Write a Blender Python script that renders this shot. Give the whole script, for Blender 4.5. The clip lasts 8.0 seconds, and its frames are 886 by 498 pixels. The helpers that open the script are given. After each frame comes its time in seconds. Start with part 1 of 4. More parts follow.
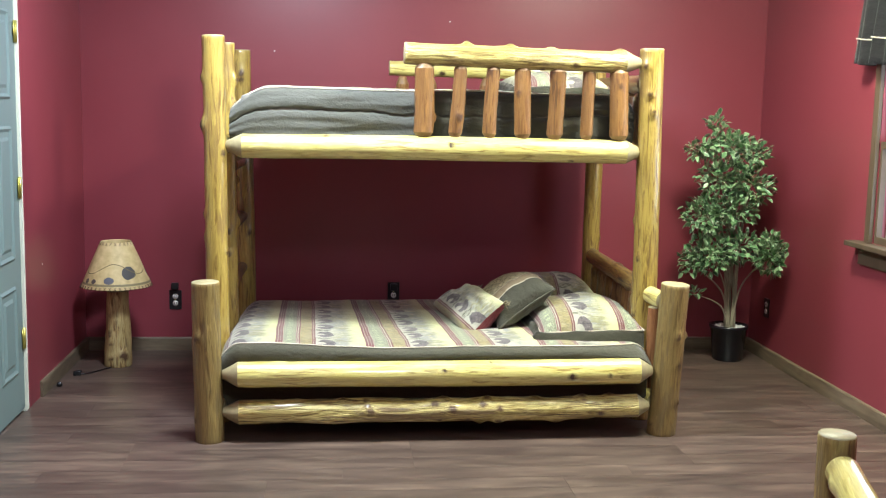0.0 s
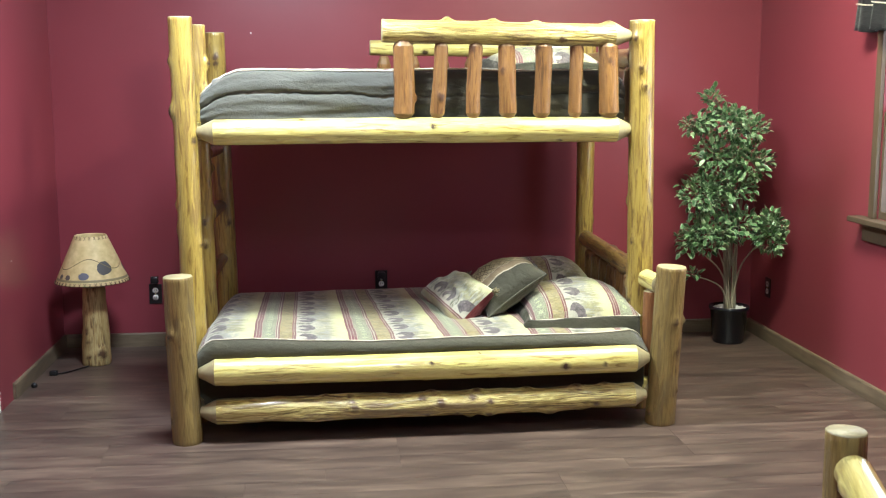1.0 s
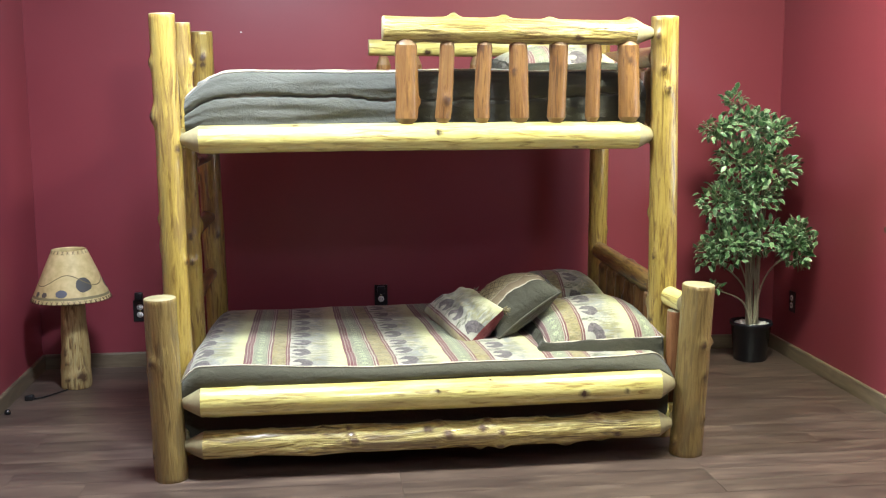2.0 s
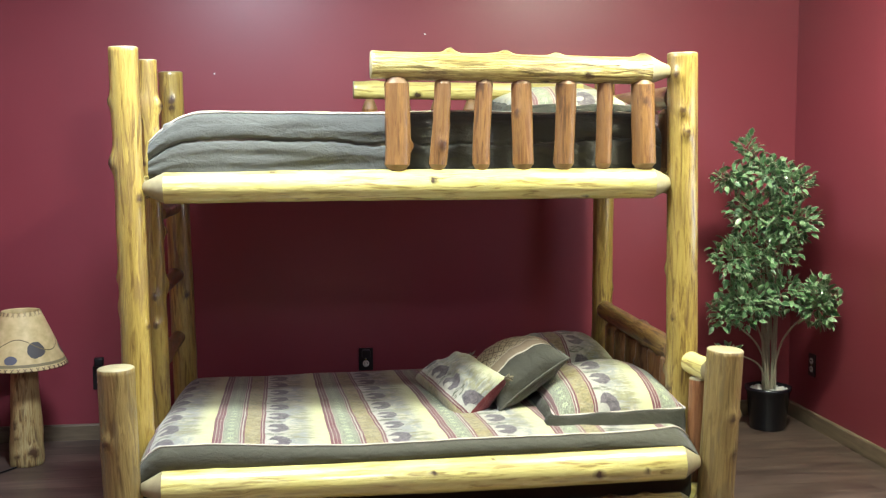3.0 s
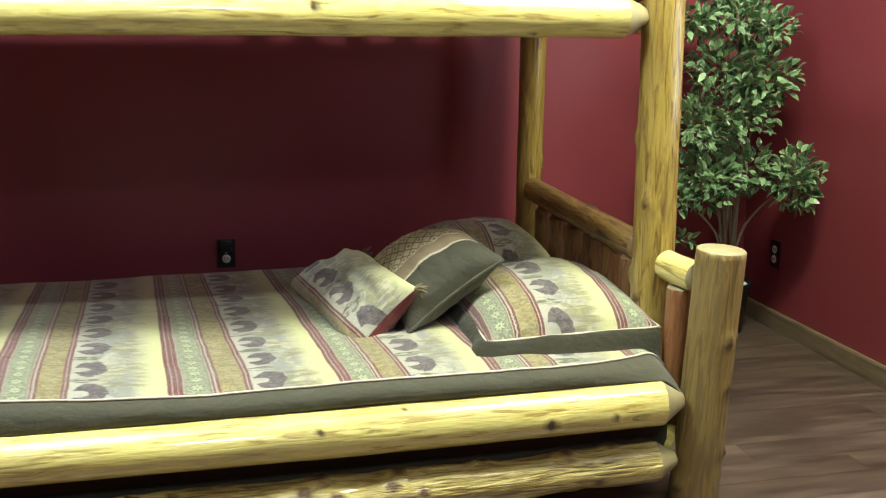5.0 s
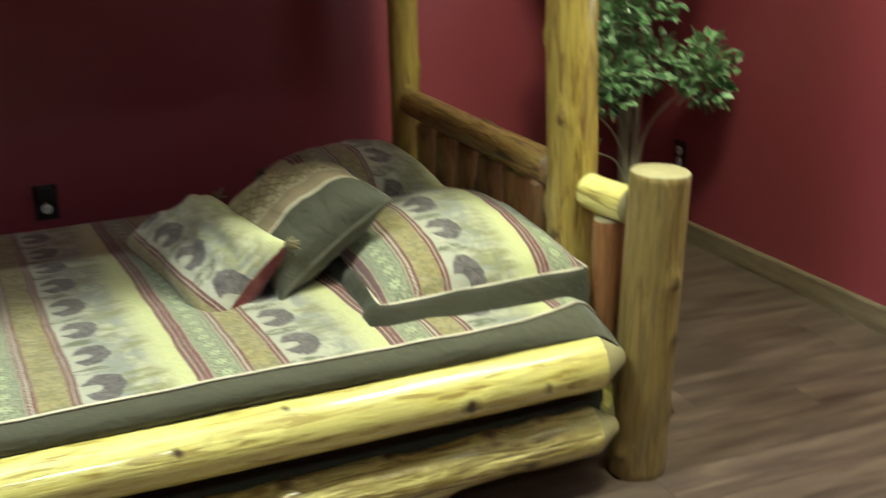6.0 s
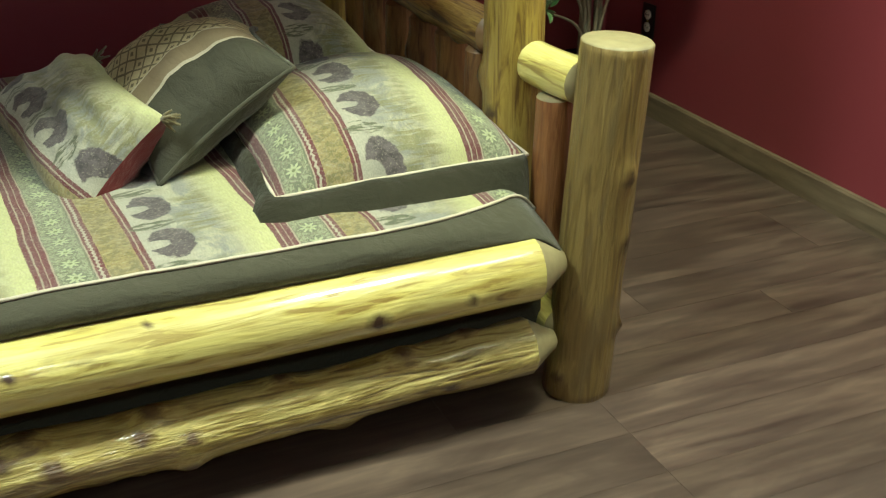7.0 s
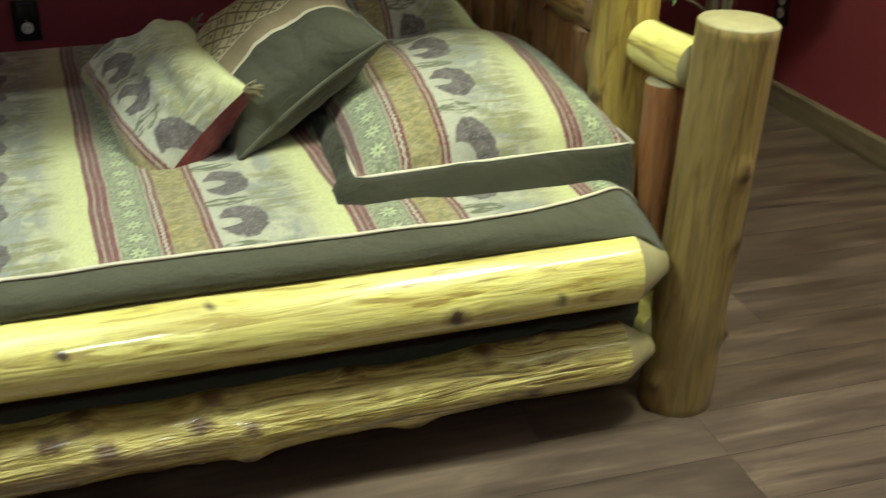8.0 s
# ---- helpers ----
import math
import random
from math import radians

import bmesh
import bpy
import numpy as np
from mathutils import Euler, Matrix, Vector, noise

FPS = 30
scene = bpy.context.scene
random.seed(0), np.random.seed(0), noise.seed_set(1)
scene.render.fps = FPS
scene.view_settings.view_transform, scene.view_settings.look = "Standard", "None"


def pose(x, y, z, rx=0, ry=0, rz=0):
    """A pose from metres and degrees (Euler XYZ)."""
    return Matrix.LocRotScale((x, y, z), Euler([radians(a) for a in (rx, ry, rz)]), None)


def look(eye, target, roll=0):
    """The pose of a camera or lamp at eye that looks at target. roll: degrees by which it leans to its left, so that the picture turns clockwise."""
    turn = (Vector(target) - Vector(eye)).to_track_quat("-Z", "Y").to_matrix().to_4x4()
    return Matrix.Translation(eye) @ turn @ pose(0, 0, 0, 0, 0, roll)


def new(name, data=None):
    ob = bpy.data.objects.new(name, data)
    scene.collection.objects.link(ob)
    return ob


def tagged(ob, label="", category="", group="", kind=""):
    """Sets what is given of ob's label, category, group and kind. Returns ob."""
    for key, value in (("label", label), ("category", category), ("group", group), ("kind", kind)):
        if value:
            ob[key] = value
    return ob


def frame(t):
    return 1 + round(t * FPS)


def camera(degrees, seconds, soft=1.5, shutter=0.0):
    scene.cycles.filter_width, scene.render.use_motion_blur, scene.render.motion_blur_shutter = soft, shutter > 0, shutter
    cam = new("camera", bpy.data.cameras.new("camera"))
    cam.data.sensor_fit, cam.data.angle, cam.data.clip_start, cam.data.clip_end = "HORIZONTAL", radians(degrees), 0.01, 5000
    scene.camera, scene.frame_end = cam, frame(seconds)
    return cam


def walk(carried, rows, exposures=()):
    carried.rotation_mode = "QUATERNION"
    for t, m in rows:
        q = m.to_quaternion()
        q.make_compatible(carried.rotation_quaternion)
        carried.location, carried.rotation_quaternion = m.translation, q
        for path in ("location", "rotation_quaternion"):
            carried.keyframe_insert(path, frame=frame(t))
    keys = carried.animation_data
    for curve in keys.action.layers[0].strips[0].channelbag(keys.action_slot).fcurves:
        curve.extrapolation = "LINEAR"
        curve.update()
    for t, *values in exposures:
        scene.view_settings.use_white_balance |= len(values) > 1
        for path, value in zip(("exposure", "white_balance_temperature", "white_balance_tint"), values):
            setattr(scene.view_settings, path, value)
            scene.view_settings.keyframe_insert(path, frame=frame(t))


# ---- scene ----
cam = camera(45.0, 8.0, 1.15, 0.4)
PATH = [
    (0, (-0.504, -0.37, 1.499), (-0.295, 1.601, 1.232), 1.3),
    (0.5, (-0.478, -0.322, 1.495), (-0.261, 1.645, 1.208), 0.5),
    (1, (-0.408, -0.154, 1.486), (-0.201, 1.813, 1.187), -0.1),
    (2.3, (-0.419, 0.363, 1.491), (-0.193, 2.328, 1.198), -0.4),
    (2.5, (-0.439, 0.452, 1.477), (-0.181, 2.419, 1.222), -0.8),
    (3, (-0.423, 0.713, 1.443), (-0.165, 2.687, 1.249), -0.2),
    (3.5, (-0.337, 0.98, 1.437), (-0.087, 2.956, 1.265), 1.6),
    (4, (-0.351, 1.281, 1.392), (-0.09, 3.252, 1.17), 1.9),
    (4.5, (-0.376, 1.584, 1.352), (0.046, 3.51, 1.022), -0.9),
    (4.7, (-0.355, 1.706, 1.331), (0.096, 3.615, 0.944), -0.3),
    (5.8, (-0.193, 2.341, 1.286), (0.423, 4.163, 0.737), 0.2),
    (6, (-0.187, 2.467, 1.269), (0.525, 4.229, 0.646), -1.5),
    (6.5, (-0.126, 2.603, 1.22), (0.721, 4.248, 0.46), -0.7),
    (7, (0.055, 2.776, 1.184), (0.781, 4.427, 0.319), 0.4),
    (7.5, (0.158, 2.851, 1.162), (0.818, 4.537, 0.313), 0.8),
    (8, (0.154, 2.879, 1.133), (0.666, 4.594, 0.241), 0.3),
]
EXPOSURES = [(0, 0.08, 5500, 9), (4, -0.04, 5500, 9), (5, -0.2, 5850, 2), (6.5, -0.60, 5980, -9), (8, -0.66, 5950, -10)]
walk(cam, [(t, look(eye, target, roll)) for t, eye, target, roll in PATH], EXPOSURES)

# ==== place ====
# world: only the window looks out of the room
world = bpy.data.worlds.new("world")
scene.world = world
world.use_nodes = True
wn = world.node_tree
sky = wn.nodes.new("ShaderNodeTexSky")
sky.sky_type, sky.sun_disc = "NISHITA", False
sky.sun_elevation, sky.sun_rotation = radians(35), radians(120)
wn.links.new(sky.outputs[0], wn.nodes["Background"].inputs[0])
wn.nodes["Background"].inputs[1].default_value = 0.12

# room plan
XL, XR, YB, YF, ZC = -1.947, 2.143, 6.067, -3.2, 2.75


def area(name, at, target, sx, sy, watts, colour=(1.0, 0.97, 0.84)):
    d = bpy.data.lights.new(name, "AREA")
    d.shape, d.size, d.size_y, d.energy, d.color = "RECTANGLE", sx, sy, watts, colour
    ob = new(name, d)
    ob.matrix_world = look(at, target)
    return ob


WARM, COOL = (1.0, 0.93, 0.65), (0.96, 0.96, 0.92)
# two inferred ceiling lamps, then three unseen fills added for right wall and front
for x_, y_, w_, c_ in ((1.20, 4.0, 116, WARM), (-0.74, 4.0, 112, COOL), (1.78, 3.6, 22, WARM), (-0.10, 1.0, 44, COOL), (0.3, -1.6, 10, COOL)):
    area("ceiling_or_fill_lamp", (x_, y_, ZC - 0.02), (x_, y_ + 0.001, 0), 0.42, 0.42, w_, c_)
area("window_daylight", (XR + 0.05, 4.0, 1.45), (0, 4.0, 1.2), 0.9, 1.1, 7, (0.9, 0.96, 1.0))

# ---- materials ----


def material(name):
    m = bpy.data.materials.new(name)
    m.use_nodes = True
    return m, m.node_tree, m.node_tree.nodes["Principled BSDF"]


def node(nt, kind, ins=None, operation="", data_type="", blend_type="", attribute_name=""):
    n = nt.nodes.new(kind)
    if operation:
        n.operation = operation
    if data_type:
        n.data_type, n.blend_type = data_type, blend_type
    if attribute_name:
        n.attribute_name = attribute_name
    for k, v in (ins or {}).items():
        if isinstance(v, bpy.types.NodeSocket):
            nt.links.new(v, n.inputs[k])
        else:
            n.inputs[k].default_value = v
    return n


def calc(nt, op, a, b=0.0, c=0.0):
    return node(nt, "ShaderNodeMath", {0: a, 1: b, 2: c}, operation=op).outputs[0]


def mix(nt, f, a, b, blend="MIX"):
    n = node(nt, "ShaderNodeMix", {0: f}, data_type="RGBA", blend_type=blend)
    for k, v in ((6, a), (7, b)):
        if isinstance(v, bpy.types.NodeSocket):
            nt.links.new(v, n.inputs[k])
        else:
            n.inputs[k].default_value = (*v, 1)
    return n.outputs[2]


def ramp(nt, f, stops, interp="LINEAR"):
    n = node(nt, "ShaderNodeValToRGB", {0: f})
    e = n.color_ramp.elements
    n.color_ramp.interpolation = interp
    while len(e) < len(stops):
        e.new(1.0)
    for el, (p, c) in zip(e, stops):
        el.position = p
        el.color = (*c, 1) if isinstance(c, tuple) else (c, c, c, 1)
    return n.outputs[0]


def coords(nt, scale=(1, 1, 1), shift=True):
    tc = node(nt, "ShaderNodeTexCoord")
    v = tc.outputs["Object"]
    if shift:
        r = node(nt, "ShaderNodeObjectInfo").outputs["Random"]
        v = node(nt, "ShaderNodeVectorMath", {0: v, 1: node(nt, "ShaderNodeCombineXYZ", {0: calc(nt, "MULTIPLY", r, 17.0), 1: calc(nt, "MULTIPLY", r, 7.0), 2: calc(nt, "MULTIPLY", r, 31.0)}).outputs[0]}, operation="ADD").outputs[0]
    return node(nt, "ShaderNodeMapping", {"Vector": v, "Scale": scale}).outputs[0]


def noise_tex(nt, v, scale, detail=4.0, rough=0.55, dist=0.0):
    return node(nt, "ShaderNodeTexNoise", {"Vector": v, "Scale": scale, "Detail": detail, "Roughness": rough, "Distortion": dist}).outputs["Fac"]


def bump(nt, bsdf, h, strength, distance):
    b = node(nt, "ShaderNodeBump", {"Strength": strength, "Distance": distance, "Height": h})
    nt.links.new(b.outputs[0], bsdf.inputs["Normal"])


def log_wood(name, pale, mid, dark, knot, rough=0.32, coat=0.5, weather=0.45, grey=(0.20, 0.145, 0.065), relief=0.004, gloss=0.15):
    """Varnished peeled log: streaks along the log's own z axis, darker round the knots."""
    m, nt, b = material(name)
    v = coords(nt, (1, 1, 0.10))
    g = noise_tex(nt, v, 62.0, 4.0, 0.55, 0.9)
    broad = noise_tex(nt, coords(nt, (1, 1, 0.22)), 9.0, 3.0, 0.5)
    fibre = noise_tex(nt, coords(nt, (1, 1, 0.02)), 190.0, 2.0)
    c = ramp(nt, g, [(0.35, dark), (0.43, mid), (0.54, pale), (0.70, mid)])
    c = mix(nt, calc(nt, "MULTIPLY", ramp(nt, broad, [(0.40, 0.0), (0.68, 1.0)]), 0.62), c, mid, "MIX")
    c = mix(nt, calc(nt, "MULTIPLY", ramp(nt, fibre, [(0.60, 0.0), (0.72, 1.0)]), 0.35), c, dark)
    # weathered patches with ragged edges, left by the drawknife
    patch = noise_tex(nt, coords(nt, (1, 1, 0.16)), 17.0, 5.0, 0.65, 0.7)
    c = mix(nt, calc(nt, "MULTIPLY", ramp(nt, patch, [(0.52, 0.0), (0.60, 1.0)]), weather), c, grey)
    # pale varnish glints, painted into the base colour
    painted_glint = noise_tex(nt, coords(nt, (1, 1, 0.13)), 34.0, 4.0, 0.6, 0.5)
    c = mix(nt, calc(nt, "MULTIPLY", ramp(nt, painted_glint, [(0.60, 0.0), (0.66, 1.0)]), 0.6), c, tuple(min(1.0, x * 1.25) for x in pale))
    at = node(nt, "ShaderNodeAttribute", attribute_name="knot").outputs["Fac"]
    edge = noise_tex(nt, coords(nt), 60.0, 3.0)
    k = ramp(nt, calc(nt, "MULTIPLY", at, calc(nt, "ADD", edge, 0.55)), [(0.18, 0.0), (0.75, 1.0)])
    c = mix(nt, k, c, knot)
    tone = calc(nt, "MULTIPLY_ADD", node(nt, "ShaderNodeObjectInfo").outputs["Random"], 0.22, 0.88)
    c = node(nt, "ShaderNodeHueSaturation", {"Value": tone, "Color": c}).outputs[0]
    nt.links.new(c, b.inputs["Base Color"])
    nt.links.new(calc(nt, "MULTIPLY_ADD", g, 0.25, rough - 0.1), b.inputs["Roughness"])
    b.inputs["Coat Weight"].default_value, b.inputs["Coat Roughness"].default_value = coat, gloss
    bump(nt, b, calc(nt, "ADD", calc(nt, "ADD", g, calc(nt, "MULTIPLY", patch, 1.6)), calc(nt, "MULTIPLY", fibre, 0.3)), 0.8, relief)
    return m


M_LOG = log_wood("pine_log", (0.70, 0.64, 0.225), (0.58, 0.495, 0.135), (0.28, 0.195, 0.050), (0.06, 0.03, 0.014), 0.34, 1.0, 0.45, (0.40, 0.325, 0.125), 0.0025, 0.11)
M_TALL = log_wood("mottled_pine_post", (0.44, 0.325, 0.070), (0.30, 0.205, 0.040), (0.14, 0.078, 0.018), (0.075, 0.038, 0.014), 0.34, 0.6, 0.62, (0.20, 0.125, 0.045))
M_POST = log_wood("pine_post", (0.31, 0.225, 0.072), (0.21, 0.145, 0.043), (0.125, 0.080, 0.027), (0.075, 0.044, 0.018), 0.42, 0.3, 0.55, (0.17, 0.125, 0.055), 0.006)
M_ROUGH = log_wood("knotty_pine_log", (0.66, 0.58, 0.21), (0.34, 0.26, 0.066), (0.08, 0.050, 0.016), (0.10, 0.058, 0.024), 0.36, 0.5, 0.85, (0.17, 0.115, 0.048), 0.009)
M_SLAT = log_wood("cedar_slat", (0.245, 0.128, 0.036), (0.165, 0.078, 0.022), (0.09, 0.042, 0.014), (0.08, 0.035, 0.014), 0.38, 0.3, 0.3, (0.16, 0.08, 0.03))
M_RSLAT = log_wood("red_cedar_slat", (0.32, 0.145, 0.048), (0.22, 0.085, 0.030), (0.12, 0.045, 0.018), (0.08, 0.03, 0.012), 0.38, 0.3, 0.3, (0.19, 0.10, 0.045))
M_HEAD = log_wood("dark_cedar", (0.20, 0.105, 0.036), (0.12, 0.053, 0.019), (0.06, 0.024, 0.010), (0.05, 0.02, 0.01))
M_HRAIL = log_wood("dark_streaked_rail", (0.36, 0.245, 0.07), (0.17, 0.095, 0.030), (0.055, 0.026, 0.011), (0.05, 0.02, 0.01), 0.36, 0.4, 0.7, (0.075, 0.040, 0.017))
M_BARK = log_wood("rough_log", (0.60, 0.49, 0.22), (0.46, 0.32, 0.12), (0.15, 0.085, 0.035), (0.10, 0.05, 0.02), 0.5, 0.1, 0.7, (0.16, 0.10, 0.045))


def cut_wood(name, colour):
    m, nt, b = material(name)
    n = noise_tex(nt, coords(nt), 55.0, 4.0)
    f = noise_tex(nt, coords(nt), 11.0, 2.0)
    c = ramp(nt, calc(nt, "MULTIPLY_ADD", f, 0.5, calc(nt, "MULTIPLY", n, 0.5)), [(0.3, tuple(x * 0.72 for x in colour)), (0.65, colour)])
    nt.links.new(c, b.inputs["Base Color"])
    b.inputs["Roughness"].default_value = 0.5
    bump(nt, b, n, 0.2, 0.002)
    return m


M_CUT = cut_wood("shaved_wood", (0.37, 0.32, 0.17))
M_CUTS = cut_wood("shaved_cedar", (0.23, 0.135, 0.055))


def paint(name, colour, rough=0.45, var=0.12, bumps=0.08):
    m, nt, b = material(name)
    big = noise_tex(nt, coords(nt, shift=False), 1.7, 4.0)
    fine = noise_tex(nt, coords(nt, shift=False), 260.0, 2.0)
    k = calc(nt, "MULTIPLY_ADD", big, var * 2, 1.0 - var)
    c = node(nt, "ShaderNodeHueSaturation", {"Value": k, "Color": (*colour, 1)}).outputs[0]
    nt.links.new(c, b.inputs["Base Color"])
    nt.links.new(calc(nt, "MULTIPLY_ADD", big, 0.15, rough - 0.07), b.inputs["Roughness"])
    bump(nt, b, fine, bumps, 0.002)
    return m


M_WALL = paint("red_wall_paint", (0.222, 0.041, 0.055), 0.36)
M_CEIL = paint("ceiling_paint", (0.30, 0.29, 0.28), 0.8)
M_DOOR = paint("blue_grey_paint", (0.15, 0.205, 0.205), 0.4, 0.06)
M_JAMB = paint("white_jamb_paint", (0.80, 0.80, 0.66), 0.5, 0.05)
M_BRASS, nt_, b_ = material("brass")
b_.inputs["Base Color"].default_value, b_.inputs["Metallic"].default_value, b_.inputs["Roughness"].default_value = (0.55, 0.50, 0.12, 1), 0.8, 0.35


def plank_wood(name, tones, length_axis=0, rough=0.34):
    m, nt, b = material(name)
    s = [1.0, 1.0, 1.0]
    s[length_axis] = 0.09
    g = noise_tex(nt, coords(nt, tuple(s)), 34.0, 5.0, 0.6, 0.8)
    s2 = [1.0, 1.0, 1.0]
    s2[length_axis] = 0.22
    w = noise_tex(nt, coords(nt, tuple(s2)), 13.0, 4.0, 0.6, 0.7)
    c = ramp(nt, calc(nt, "MULTIPLY_ADD", w, 0.6, calc(nt, "MULTIPLY", g, 0.4)), [(0.34, tones[0]), (0.5, tones[1]), (0.66, tones[2])])
    r = node(nt, "ShaderNodeObjectInfo").outputs["Random"]
    c = node(nt, "ShaderNodeHueSaturation", {"Value": calc(nt, "MULTIPLY_ADD", r, 0.36, 0.82), "Color": c}).outputs[0]
    nt.links.new(c, b.inputs["Base Color"])
    nt.links.new(calc(nt, "MULTIPLY_ADD", g, 0.25, rough - 0.1), b.inputs["Roughness"])
    bump(nt, b, g, 0.15, 0.001)
    return m


M_FLOOR = plank_wood("walnut_laminate", ((0.045, 0.031, 0.026), (0.086, 0.060, 0.047), (0.150, 0.107, 0.080)))
M_BASE = plank_wood("baseboard_wood", ((0.085, 0.064, 0.042), (0.145, 0.110, 0.070), (0.21, 0.165, 0.105)), 0, 0.45)
M_CASING = plank_wood("window_casing_wood", ((0.06, 0.042, 0.025), (0.085, 0.06, 0.035), (0.11, 0.08, 0.05)), 2, 0.5)


def plain(name, colour, rough=0.5, var=0.15, scale=40.0):
    m, nt, b = material(name)
    n = noise_tex(nt, coords(nt), scale, 3.0)
    c = node(nt, "ShaderNodeHueSaturation", {"Value": calc(nt, "MULTIPLY_ADD", n, 2 * var, 1 - var), "Color": (*colour, 1)}).outputs[0]
    nt.links.new(c, b.inputs["Base Color"])
    b.inputs["Roughness"].default_value = rough
    return m


def cloth(name, colour, rough=0.9, sheen=0.2):
    m, nt, b = material(name)
    weave = noise_tex(nt, coords(nt), 420.0, 2.0)
    fold = noise_tex(nt, coords(nt, (1, 1, 2.2)), 9.0, 3.0, 0.5, 0.6)
    # fold shading also goes into the colour: hollows darker than crests
    c = node(nt, "ShaderNodeHueSaturation", {"Value": calc(nt, "MULTIPLY_ADD", weave, 0.3, calc(nt, "MULTIPLY_ADD", fold, 0.35, 0.68)), "Color": (*colour, 1)}).outputs[0]
    nt.links.new(c, b.inputs["Base Color"])
    b.inputs["Roughness"].default_value, b.inputs["Sheen Weight"].default_value = rough, sheen
    crease = noise_tex(nt, coords(nt, (1, 1, 1.6)), 21.0, 4.0, 0.55, 1.0)
    bump(nt, b, calc(nt, "ADD", calc(nt, "MULTIPLY", weave, 0.1), calc(nt, "ADD", fold, calc(nt, "MULTIPLY", crease, 0.45))), 0.7, 0.014)
    return m


M_OLIVE = cloth("olive_cloth", (0.056, 0.053, 0.031))
M_PIPE = cloth("cream_piping", (0.56, 0.50, 0.39))
M_GREY = cloth("grey_olive_cloth", (0.073, 0.073, 0.058))
M_RED = cloth("red_cloth", (0.155, 0.014, 0.018))
M_DARKCLOTH = cloth("black_cloth", (0.022, 0.021, 0.022))
M_MATTRESS = cloth("mattress_ticking", (0.16, 0.15, 0.12))
M_BLACK = plain("black_plastic", (0.012, 0.012, 0.013), 0.35)
M_WHITE = plain("white_plastic", (0.75, 0.74, 0.70), 0.4, 0.05)
M_POT = plain("black_glazed_pot", (0.010, 0.011, 0.016), 0.22)
M_FILL = plain("white_pebbles", (0.55, 0.53, 0.50), 0.8, 0.4, 90.0)
M_STEM = plain("plant_stem", (0.30, 0.27, 0.19), 0.7, 0.3)

RED, PALE, CREAM, TAN, GRN = (0.150, 0.042, 0.046), (0.42, 0.36, 0.27), (0.50, 0.49, 0.30), (0.33, 0.27, 0.115), (0.185, 0.193, 0.125)


